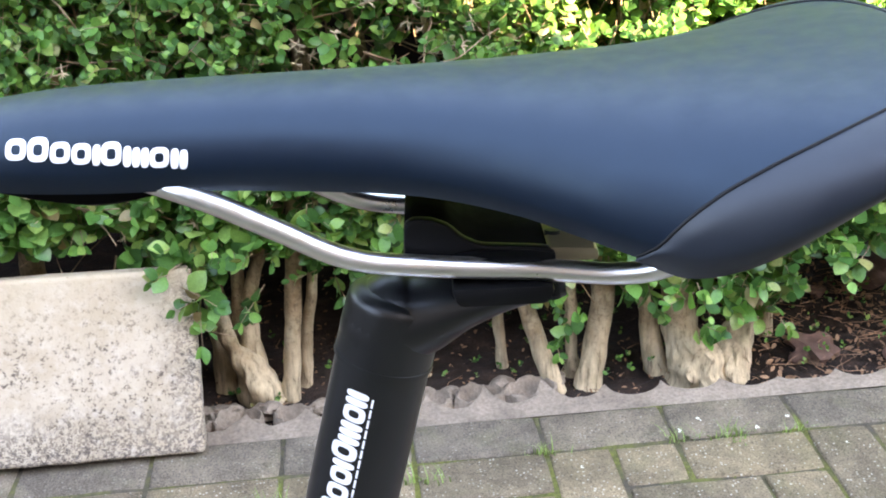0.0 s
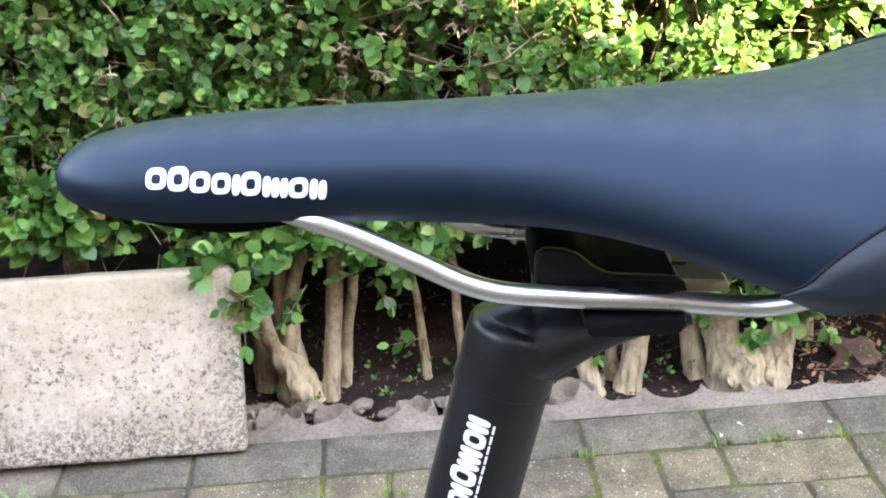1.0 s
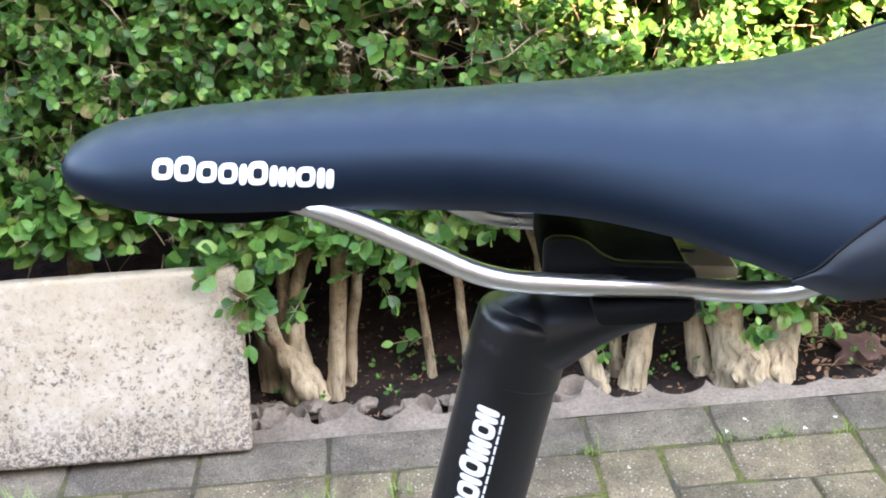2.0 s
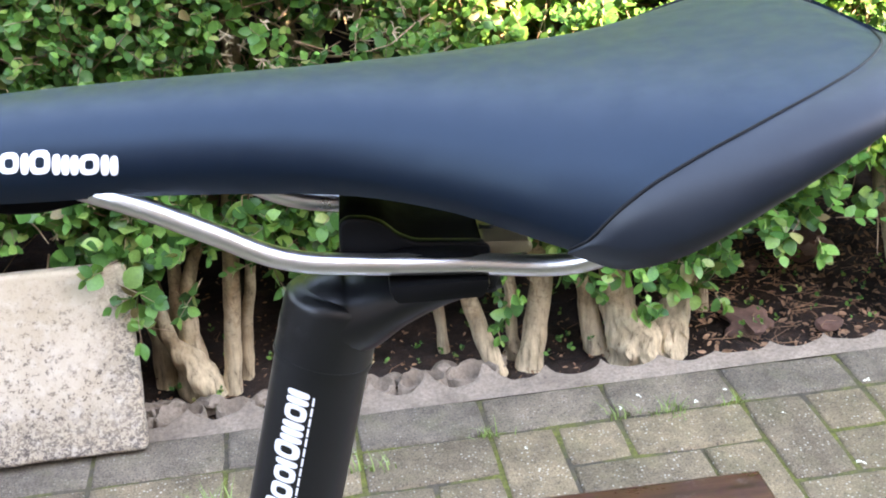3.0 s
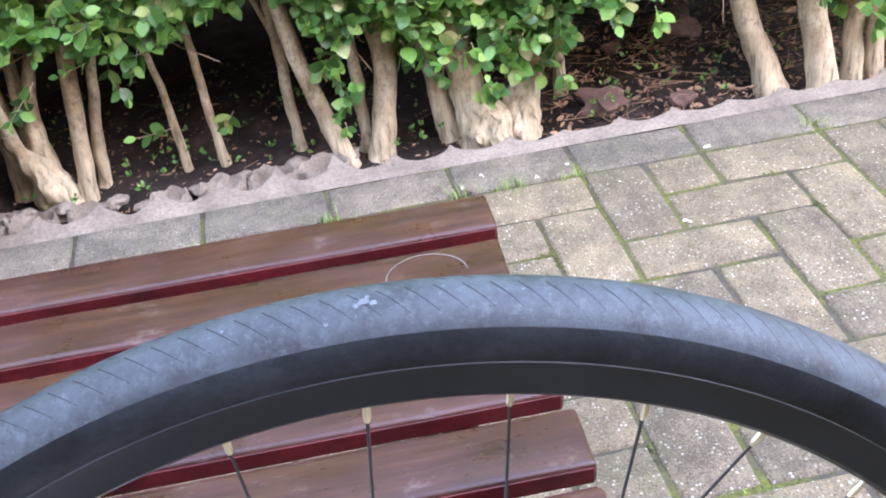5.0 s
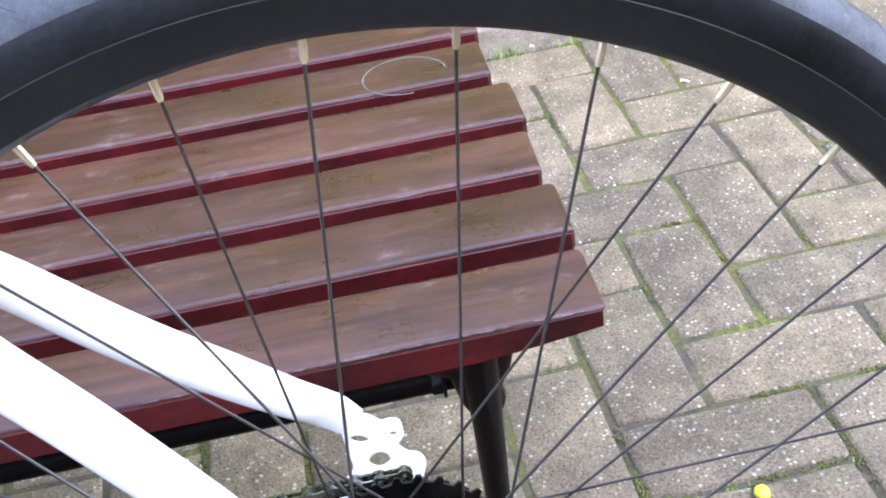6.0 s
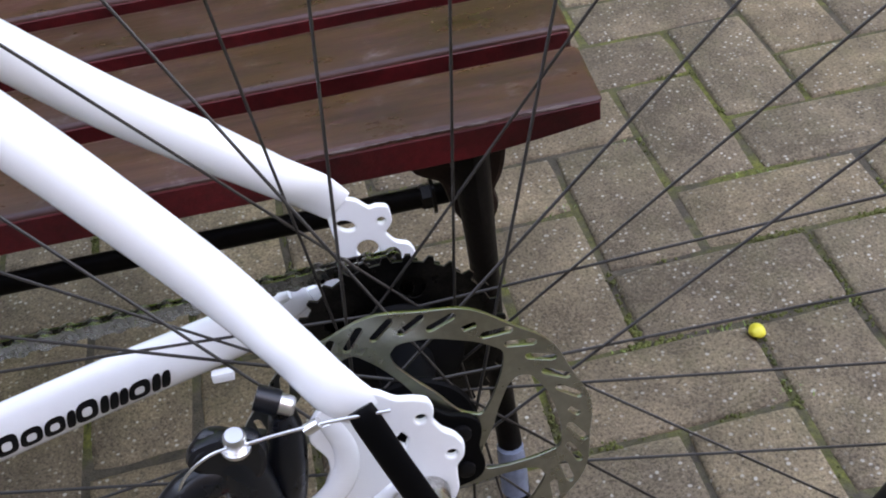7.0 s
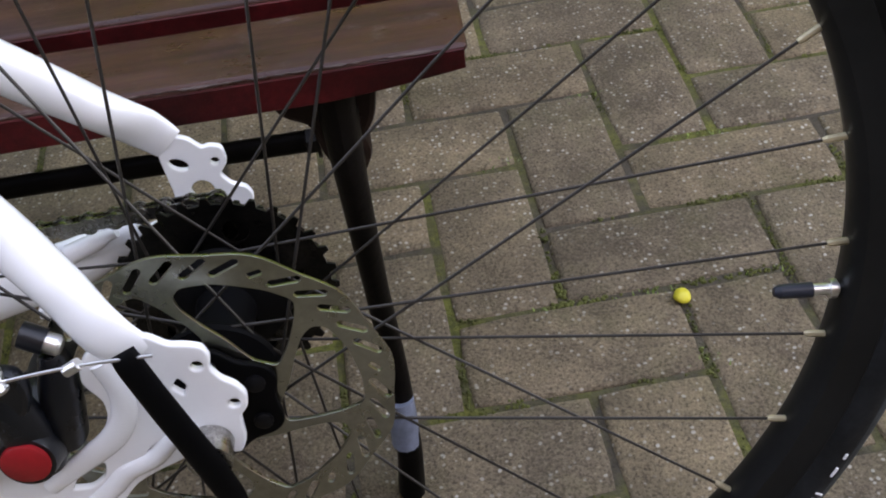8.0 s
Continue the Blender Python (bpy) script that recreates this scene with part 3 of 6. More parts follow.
# ---- hedge ----
BOTTOM = [(-1.4, 0.30), (-0.47, 0.30), (-0.34, 0.286), (-0.255, 0.293), (-0.205, 0.22), (-0.15, 0.25), (-0.107, 0.206), (-0.05, 0.235), (0.01, 0.262), (0.065, 0.297), (0.114, 0.285), (0.134, 0.214), (0.165, 0.205), (0.181, 0.235),
          (0.222, 0.272), (0.251, 0.286), (0.31, 0.272), (0.342, 0.31), (0.387, 0.385), (0.405, 0.30), (0.419, 0.21), (0.44, 0.20), (0.514, 0.225), (0.574, 0.15), (0.63, 0.129), (0.718, 0.113), (0.797, 0.088),
          (0.858, 0.142), (0.898, 0.198), (0.949, 0.168), (0.999, 0.192), (1.047, 0.262), (1.096, 0.275), (1.151, 0.23), (1.224, 0.228), (1.296, 0.154), (1.361, 0.154), (1.45, 0.19), (1.7, 0.20), (2.6, 0.22)]


def leaf_template():
    """One oval pointed leaf, 1 long, folded a little on its midrib and arched."""
    v = [(0, 0, 0), (0.25, 0, 0.025), (0.48, 0, 0.035), (0.74, 0, 0.030), (1.0, 0, -0.02)]
    side = ((0.07, 0.085, 0.03), (0.24, 0.185, 0.068), (0.47, 0.228, 0.088), (0.71, 0.182, 0.078), (0.90, 0.085, 0.035))
    v += [(x, y, z) for x, y, z in side] + [(x, -y, z) for x, y, z in side]
    f = [(k, k + 1, k + 6, k + 5) for k in range(4)] + [(k, k + 10, k + 11, k + 1) for k in range(4)]
    return np.array(v, float), f


def frames(d, up):
    """Rotation matrices whose x axis is d and z axis lies near up."""
    d = d / np.linalg.norm(d, axis=1, keepdims=True)
    y = np.cross(up, d)
    y /= np.linalg.norm(y, axis=1, keepdims=True) + 1e-9
    z = np.cross(d, y)
    return np.stack([d, y, z], axis=2)


def make_sprigs(rs, base, direction, length, pairs, size):
    """Leaf places on twigs: opposite pairs, each turned a quarter, and a pair at the tip."""
    pos, dirs, sizes, stems, faces = [], [], [], [], []
    for b, d, L, m, s in zip(base, direction, length, pairs, size):
        d = d / np.linalg.norm(d)
        a = np.cross(d, rs.normal(size=3))
        a /= np.linalg.norm(a)
        c = np.cross(d, a)
        bend = rs.normal(size=3) * 0.25
        pts = [b]
        for k in range(m + 1):
            t = (k + 1) / (m + 1)
            p = b + d * L * t + bend * L * t * t
            pts.append(p)
            side = a if k % 2 else c
            out = 0.9 if k < m else 0.55
            for sg in (1, -1):
                if rs.rand() < 0.1:
                    continue
                dd = d * (0.55 + 0.5 * t) + side * sg * out + rs.normal(size=3) * 0.18
                pos.append(p)
                faces.append(d)
                dirs.append(dd)
                sizes.append(s * (1.1 - 0.45 * t) * rs.uniform(0.75, 1.2))
        stems.append(pts)
    return np.array(pos), np.array(dirs), np.array(sizes), stems, np.array(faces)


def stems_mesh(stems, r, sides=4):
    V, F = [], []
    for pts in stems:
        n0 = len(V)
        for i, p in enumerate(pts):
            d = pts[min(i + 1, len(pts) - 1)] - pts[max(i - 1, 0)]
            d = d / (np.linalg.norm(d) + 1e-9)
            a = np.cross(d, (0.3, 0.2, 0.9))
            a /= np.linalg.norm(a) + 1e-9
            c = np.cross(d, a)
            rr = r * (1 - 0.6 * i / max(1, len(pts) - 1))
            for k in range(sides):
                t = 2 * math.pi * k / sides
                V.append(p + rr * (a * math.cos(t) + c * math.sin(t)))
        for i in range(len(pts) - 1):
            for k in range(sides):
                a0, a1 = n0 + i * sides + k, n0 + i * sides + (k + 1) % sides
                F.append((a0, a1, a1 + sides, a0 + sides))
    return V, F


def leaves_object(name, pos, dirs, sizes, parent, rs, shoot):
    T, faces = leaf_template()
    up = shoot * 0.9 + np.array((0.0, -0.25, 0.55)) + rs.normal(size=(len(pos), 3)) * 0.38
    M = frames(dirs, up)
    wide = rs.uniform(1.35, 1.85, size=len(pos))
    L = np.einsum("nij,nkj->nki", M, T[None] * np.stack([np.ones_like(wide), wide, np.ones_like(wide)], 1)[:, None, :]) * sizes[:, None, None] + pos[:, None, :]
    n = len(T)
    F = (np.array(faces)[None] + (np.arange(len(pos)) * n)[:, None, None]).reshape(-1, 4)
    me = bpy.data.meshes.new(name)
    me.vertices.add(len(pos) * n)
    me.vertices.foreach_set("co", L.reshape(-1))
    me.loops.add(len(F) * 4)
    me.loops.foreach_set("vertex_index", F.reshape(-1))
    me.polygons.add(len(F))
    me.polygons.foreach_set("loop_start", np.arange(len(F)) * 4)
    me.polygons.foreach_set("use_smooth", np.ones(len(F), bool))
    me.update(calc_edges=True)
    me.materials.append(LEAF)
    ob = new(name, me)
    ob.parent = parent
    return tagged(ob, kind="stuff")


def front(x, z):
    """How far forward the clipped face of the hedge stands."""
    f = 0.165 + 0.045 * noise.noise((x * 3.1, z * 3.1, 0)) + 0.03 * noise.noise((x * 9, z * 9, 4))
    return f + 0.10 * max(0.0, 0.42 - z) - 0.02 * min(1, max(0, z - 0.4))


def trunk(parent, pts, radii, label="", gnarl=0.0, seed=0):
    bm = bmesh.new()
    pts = [(x, y + 0.16 * max(0.0, z - 0.30), z) for x, y, z in pts]
    sweep(bm, pts, radii, seg=44 if gnarl > 0.004 else 20, up=(0, 1, 0.1), steps=22 if gnarl > 0.004 else 12)
    for v in bm.verts:
        n = noise.noise(v.co * 26 + Vector((seed, 0, 0)))
        n2 = noise.noise(Vector((v.co.x * 95, v.co.y * 95, v.co.z * 20)) + Vector((seed, 5, 0)))
        low = max(0.0, 1 - max(0, v.co.z) / 0.14)
        v.co += Vector((n, noise.noise(v.co * 26 + Vector((0, seed, 9))), 0)) * (0.0022 + gnarl * low) + Vector((n2, n2, 0)) * (0.0007 + gnarl * 0.35 * low)
    return part("trunk", bm, BARK, parent, label)


def build_hedge():
    hedge = tagged(new("hedge"), "dense privet hedge with bare pale trunks at its foot", "hedge")
    S = -0.03
    for i, (pts, radii, g) in enumerate((
        (((0.006, 0.262, S), (0.018, 0.260, 0.075), (0.030, 0.258, 0.18), (0.038, 0.262, 0.26), (0.05, 0.27, 0.50), (0.02, 0.30, 0.85)), (0.0165, 0.0145, 0.014, 0.0135, 0.012, 0.009), 0.0015),
        (((0.030, 0.300, S), (0.045, 0.300, 0.09), (0.066, 0.30, 0.21), (0.075, 0.31, 0.40), (0.09, 0.33, 0.7)), (0.013, 0.0095, 0.0090, 0.009, 0.007), 0.002),
        (((-0.036, 0.262, S), (-0.052, 0.258, 0.03), (-0.078, 0.252, 0.085), (-0.093, 0.25, 0.16), (-0.098, 0.255, 0.24), (-0.12, 0.26, 0.4)), (0.040, 0.030, 0.0155, 0.0115, 0.011, 0.009), 0.011),
        (((-0.045, 0.282, S), (-0.053, 0.280, 0.06), (-0.048, 0.276, 0.13), (-0.035, 0.280, 0.20), (-0.005, 0.28, 0.27), (0.024, 0.29, 0.33), (0.058, 0.30, 0.42), (0.07, 0.31, 0.6)), (0.036, 0.022, 0.0125, 0.0115, 0.011, 0.0105, 0.009, 0.007), 0.008),
        (((-0.070, 0.300, S), (-0.070, 0.300, 0.10), (-0.062, 0.30, 0.22), (-0.05, 0.32, 0.6)), (0.020, 0.0135, 0.011, 0.008), 0.005),
        (((-0.105, 0.315, S), (-0.105, 0.315, 0.10), (-0.115, 0.31, 0.28), (-0.12, 0.32, 0.6)), (0.024, 0.020, 0.016, 0.010), 0.004),
        (((0.179, 0.305, S), (0.170, 0.305, 0.09), (0.161, 0.302, 0.17), (0.150, 0.295, 0.25), (0.12, 0.29, 0.36)), (0.0085, 0.0068, 0.0064, 0.0060, 0.005), 0.001),
        (((0.244, 0.300, S), (0.234, 0.300, 0.10), (0.230, 0.297, 0.20), (0.222, 0.295, 0.30), (0.235, 0.29, 0.44)), (0.0095, 0.0078, 0.0072, 0.007, 0.006), 0.001),
        (((0.381, 0.305, S), (0.374, 0.305, 0.075), (0.373, 0.303, 0.175), (0.365, 0.30, 0.30), (0.36, 0.30, 0.5)), (0.0110, 0.0098, 0.0095, 0.009, 0.008), 0.001),
        (((0.460, 0.205, S), (0.432, 0.214, 0.064), (0.404, 0.222, 0.166), (0.384, 0.216, 0.272), (0.366, 0.196, 0.365), (0.352, 0.186, 0.470), (0.338, 0.230, 0.60), (0.32, 0.26, 0.85)), (0.0185, 0.0150, 0.0142, 0.0138, 0.0132, 0.012, 0.011, 0.009), 0.0018),
        (((0.503, 0.266, S), (0.496, 0.264, 0.035), (0.494, 0.263, 0.13), (0.487, 0.265, 0.225), (0.47, 0.27, 0.36), (0.45, 0.29, 0.7)), (0.021, 0.0125, 0.0105, 0.0100, 0.009, 0.007), 0.008),
        (((0.516, 0.218, S), (0.530, 0.222, 0.053), (0.543, 0.228, 0.15), (0.530, 0.240, 0.225), (0.505, 0.250, 0.31), (0.50, 0.27, 0.6)), (0.024, 0.0205, 0.0198, 0.017, 0.014, 0.010), 0.003),
        (((0.646, 0.252, S), (0.632, 0.255, 0.053), (0.621, 0.256, 0.122), (0.613, 0.258, 0.18), (0.615, 0.265, 0.34), (0.63, 0.29, 0.7)), (0.024, 0.0165, 0.0155, 0.0145, 0.012, 0.009), 0.006),
        (((0.718, 0.222, S), (0.702, 0.226, 0.015), (0.682, 0.232, 0.056), (0.670, 0.236, 0.136), (0.665, 0.25, 0.26), (0.65, 0.28, 0.6)), (0.058, 0.046, 0.029, 0.0265, 0.022, 0.014), 0.016),
        (((0.762, 0.224, S), (0.770, 0.226, 0.015), (0.783, 0.230, 0.05), (0.800, 0.235, 0.10), (0.805, 0.25, 0.22), (0.82, 0.28, 0.6)), (0.048, 0.036, 0.023, 0.0205, 0.017, 0.012), 0.016),
        (((0.874, 0.340, S), (0.872, 0.340, 0.04), (0.868, 0.335, 0.10), (0.89, 0.33, 0.5)), (0.0125, 0.0115, 0.0110, 0.007), 0.001),
        (((1.232, 0.212, S), (1.218, 0.216, 0.02), (1.185, 0.225, 0.106), (1.163, 0.232, 0.198), (1.148, 0.24, 0.26), (1.14, 0.27, 0.7)), (0.032, 0.0255, 0.0225, 0.0205, 0.019, 0.013), 0.003),
        (((1.309, 0.170, S), (1.303, 0.173, 0.03), (1.293, 0.18, 0.086), (1.282, 0.19, 0.16), (1.28, 0.21, 0.30), (1.29, 0.26, 0.7)), (0.028, 0.0255, 0.0245, 0.0240, 0.021, 0.014), 0.003),
        (((1.374, 0.188, S), (1.371, 0.19, 0.03), (1.366, 0.195, 0.123), (1.36, 0.20, 0.22), (1.37, 0.23, 0.5)), (0.020, 0.0182, 0.0178, 0.016, 0.012), 0.003),
        (((1.423, 0.20, S), (1.418, 0.20, 0.04), (1.410, 0.205, 0.12), (1.42, 0.23, 0.5)), (0.018, 0.0155, 0.015, 0.012), 0.003),
        (((1.62, 0.22, S), (1.63, 0.22, 0.10), (1.62, 0.24, 0.3), (1.60, 0.27, 0.7)), (0.026, 0.023, 0.02, 0.014), 0.004),
        (((-0.40, 0.30, S), (-0.40, 0.30, 0.12), (-0.38, 0.30, 0.4), (-0.36, 0.3, 0.8)), (0.026, 0.022, 0.018, 0.012), 0.004),
        (((0.055, 0.285, 0.36), (0.10, 0.27, 0.46), (0.17, 0.26, 0.52), (0.24, 0.25, 0.60)), (0.0075, 0.007, 0.006, 0.005), 0.0),
        (((0.352, 0.224, 0.455), (0.31, 0.225, 0.49), (0.28, 0.22, 0.56), (0.26, 0.22, 0.68)), (0.008, 0.007, 0.006, 0.005), 0.0),
        (((0.485, 0.265, 0.21), (0.46, 0.27, 0.27), (0.43, 0.28, 0.34), (0.42, 0.29, 0.5)), (0.008, 0.007, 0.006, 0.005), 0.0),
        (((0.374, 0.303, 0.18), (0.345, 0.30, 0.27), (0.31, 0.30, 0.36), (0.29, 0.30, 0.52)), (0.007, 0.006, 0.006, 0.005), 0.0),
        (((0.20, 0.34, 0.40), (0.17, 0.32, 0.55), (0.15, 0.31, 0.75)), (0.012, 0.011, 0.009), 0.0),
        (((0.62, 0.33, 0.40), (0.60, 0.31, 0.55), (0.59, 0.31, 0.8)), (0.013, 0.012, 0.010), 0.0),
    )):
        trunk(hedge, pts, radii, gnarl=g, seed=i * 3.7)
    rs = np.random.RandomState(11)
    base, dirs, length, pairs, size = [], [], [], [], []
    tries = 0
    while len(base) < 14500 and tries < 120000:
        tries += 1
        x, z = rs.uniform(-0.85, 2.05), rs.uniform(0.06, 1.0)
        lo = knots(x, BOTTOM)
        if z < lo + 0.012 + 0.03 * rs.rand():
            continue
        # an opening where bare stems and the dark inside show
        hole = ((x - 0.285) / 0.085) ** 2 + ((z - 0.47) / 0.060) ** 2
        if hole < 1.0 and rs.rand() < 0.93:
            continue
        if 0.20 < z < 0.50 and abs(x - (0.384 - (z - 0.272) * 0.17)) < 0.026 and rs.rand() < 0.8:
            continue
        gap = noise.noise((x * 4.2, z * 4.2, 8)) + 0.6 * noise.noise((x * 10, z * 10, 3))
        deep = rs.rand() ** 1.7 * (0.30 if z > 0.45 else 0.15)
        if gap < -0.34 and rs.rand() < 0.85:
            continue
        if z < 0.46 and rs.rand() < 0.33:
            continue
        y = front(x, z) + 0.035 + deep
        base.append((x, y, z))
        dirs.append((rs.normal() * 0.50, -0.80 + rs.normal() * 0.30, 0.38 + rs.normal() * 0.42))
        length.append(rs.uniform(0.030, 0.070))
        pairs.append(rs.randint(2, 5))
        size.append(rs.uniform(0.019, 0.031) * (1.50 if z < 0.42 else 0.95))
    # the unseen top and inside of the hedge, which keep the light off the soil
    for k in range(3600):
        up = k % 3 < 2
        base.append((rs.uniform(-1.2, 2.5), rs.uniform(0.2, 0.85) if up else rs.uniform(0.45, 0.85), rs.uniform(0.92, 1.35) if up else rs.uniform(0.45, 0.95)))
        dirs.append((rs.normal() * 0.7, -0.4 + rs.normal() * 0.5, 0.5 + rs.normal() * 0.5))
        length.append(0.08)
        pairs.append(3)
        size.append(rs.uniform(0.045, 0.065))
    # the high upper part of the hedge, over the camera's view
    for k in range(4200):
        base.append((rs.uniform(-1.6, 2.6), 0.17 + 0.16 * rs.rand(), rs.uniform(0.97, 1.95)))
        dirs.append((rs.normal() * 0.6, -0.7 + rs.normal() * 0.4, 0.4 + rs.normal() * 0.5))
        length.append(0.07)
        pairs.append(3)
        size.append(rs.uniform(0.034, 0.048))
    # hanging sprays with larger leaves at the foot of the hedge
    for x, y, z, n in ((0.456, 0.19, 0.22, 6), (0.81, 0.19, 0.15, 14), (0.72, 0.17, 0.17, 8), (0.60, 0.18, 0.20, 8), (0.14, 0.22, 0.25, 12), (-0.11, 0.15, 0.27, 8), (0.21, 0.22, 0.33, 14), (0.08, 0.21, 0.34, 10),
                       (-0.04, 0.21, 0.27, 8), (0.28, 0.21, 0.33, 12), (0.96, 0.16, 0.22, 10), (1.15, 0.19, 0.28, 10), (1.27, 0.17, 0.21, 12), (0.68, 0.165, 0.06, 2), (0.245, 0.285, 0.06, 2), (1.40, 0.17, 0.13, 5), (0.52, 0.18, 0.30, 8)):
        for k in range(n):
            base.append((x + rs.normal() * 0.028, y + rs.normal() * 0.015, z + rs.normal() * 0.030))
            dirs.append((rs.normal() * 0.7, -0.5 + rs.normal() * 0.3, -0.15 + rs.normal() * 0.5))
            length.append(rs.uniform(0.03, 0.06))
            pairs.append(rs.randint(2, 4))
            size.append(rs.uniform(0.027, 0.040))
    for k in range(9):   # a thin shoot hanging by the trunks
        base.append((0.452 + rs.normal() * 0.006, 0.20, 0.23 - 0.021 * k))
        dirs.append((rs.normal() * 0.6, -0.4, -0.6))
        length.append(0.02)
        pairs.append(1)
        size.append(0.020)
    pos, d, s, stems, shoot = make_sprigs(rs, np.array(base), np.array(dirs), length, pairs, size)
    leaves_object("foliage", pos, d, s, hedge, rs, shoot)
    # twigs that carry the leaves, and bare brown twigs between them
    V, F = stems_mesh(stems, 0.0011)
    tagged(from_arrays("leafy_twig", V, F, TWIG, hedge), kind="stuff")
    bare = []
    for k in range(2000):
        x, z = rs.uniform(-1.0, 2.1), rs.uniform(0.22, 1.0)
        if z < knots(x, BOTTOM):
            continue
        p = np.array((x, front(x, z) + rs.uniform(0.02, 0.20), z))
        dd = np.array((rs.normal() * 0.8, -0.5 + rs.normal() * 0.4, 0.35 + rs.normal() * 0.6))
        dd /= np.linalg.norm(dd)
        pts = [p]
        for i in range(4):
            dd = dd + rs.normal(size=3) * 0.28
            p = p + dd / np.linalg.norm(dd) * rs.uniform(0.025, 0.05)
            if p[1] < front(p[0], p[2]) - 0.012:
                break
            pts.append(p)
        bare.append(pts)
    V, F = stems_mesh([b for b in bare if len(b) > 1], 0.0019)
    tagged(from_arrays("bare_twig", V, F, TWIG, hedge), kind="stuff")
    # dried flower heads: small tan tufts of stalks at the clipped face
    tufts = []
    for k in range(620):
        x, z = rs.uniform(-0.7, 1.9), rs.uniform(0.30, 0.98)
        if z < knots(x, BOTTOM) + 0.04 or noise.noise((x * 5, z * 5, 12)) < 0.02:
            continue
        p = np.array((x, front(x, z) - 0.008 + rs.uniform(0, 0.03), z))
        for q in range(7):
            dd = np.array((rs.normal(), -0.4 + rs.normal() * 0.6, rs.normal() * 0.8 + 0.2))
            dd *= rs.uniform(0.006, 0.016) / np.linalg.norm(dd)
            tufts.append([p, p + dd * 0.6 + rs.normal(size=3) * 0.001, p + dd])
    V, F = stems_mesh(tufts, 0.0013)
    tagged(from_arrays("dried_blossom", V, F, DRYBUD, hedge), kind="stuff")
    # leaf litter, dry stalks and seedlings on the soil
    V, F = [], []
    T, faces = leaf_template()
    for k in range(6200):
        x, y = rs.uniform(-0.5, 2.0), 0.16 + 0.5 * rs.rand() ** 1.3
        if rs.rand() > 0.42 + 0.58 * min(1.0, max(0.0, (x - 0.70) / 0.25)):
            continue
        z = -0.03 + 0.10 * max(0, y - 0.16) + rs.uniform(-0.006, 0.012)
        a, s = rs.rand() * 6.28, rs.uniform(0.004, 0.012 if x < 0.8 else 0.018)
        m = np.array(Matrix.Rotation(a, 3, "Z") @ Matrix.Rotation(rs.normal() * 0.6, 3, "X") @ Matrix.Rotation(rs.normal() * 0.5, 3, "Y"))
        n0 = len(V)
        V.extend((T * s) @ m.T + (x, y, z))
        F.extend([tuple(i + n0 for i in f) for f in faces])
    tagged(from_arrays("leaf_litter", V, F, DRY), "dry brown leaf litter on the soil", "leaf litter", kind="stuff")
    st = []
    for k in range(900):
        x, y = rs.uniform(-0.3, 1.9), 0.17 + 0.4 * rs.rand()
        if rs.rand() > 0.08 + 0.92 * min(1.0, max(0.0, (x - 0.70) / 0.25)):
            continue
        z = -0.018 + 0.10 * max(0, y - 0.16)
        a = rs.rand() * 3.14
        L = rs.uniform(0.02, 0.10)
        d3 = np.array((math.cos(a), math.sin(a) * 0.6, rs.normal() * 0.12))
        p = np.array((x, y, z + rs.uniform(0, 0.012)))
        st.append([p - d3 * L / 2, p + rs.normal(size=3) * 0.004, p + d3 * L / 2])
    V, F = stems_mesh(st, 0.0009)
    tagged(from_arrays("dry_stalks", V, F, DRY), "dry straw and broken twigs on the soil", "plant litter", kind="stuff")
    base, dirs = [], []
    for k in range(190):
        base.append((rs.uniform(-0.1, 1.6), rs.uniform(0.2, 0.5), rs.uniform(-0.02, 0.01)))
        dirs.append((rs.normal() * 0.5, -0.3, 1))
    pos, d, s, stems, shoot = make_sprigs(rs, np.array(base), np.array(dirs), [0.014] * 190, [1] * 190, [0.011] * 190)
    tagged(leaves_object("seedlings", pos, d, s, None, rs, shoot), "small green seedlings in the soil", "weeds", kind="stuff")
    rnd = random.Random(8)
    for x, y, s in ((0.93, 0.25, 0.042), (1.14, 0.48, 0.045), (1.06, 0.22, 0.020), (1.0, 0.42, 0.02), (1.28, 0.35, 0.022)):
        bm = bmesh.new()
        bmesh.ops.create_icosphere(bm, subdivisions=3, radius=s)
        k = rnd.random() * 40
        for v in bm.verts:
            v.co *= 1 + 0.9 * noise.noise(v.co * 30 + Vector((k, 0, 0))) + 0.25 * noise.noise(v.co * 90)
            v.co.z = max(-0.4 * s, min(v.co.z * 0.6, 0.34 * s + 0.1 * v.co.x))
        o = link("stone", bm, STONE)
        o.location, o.rotation_euler = (x, y, -0.022 + 0.10 * (y - 0.16)), (0, 0, k)
        tagged(o, "brown stone half sunk in the soil", "stone", group="stones in the hedge bed")


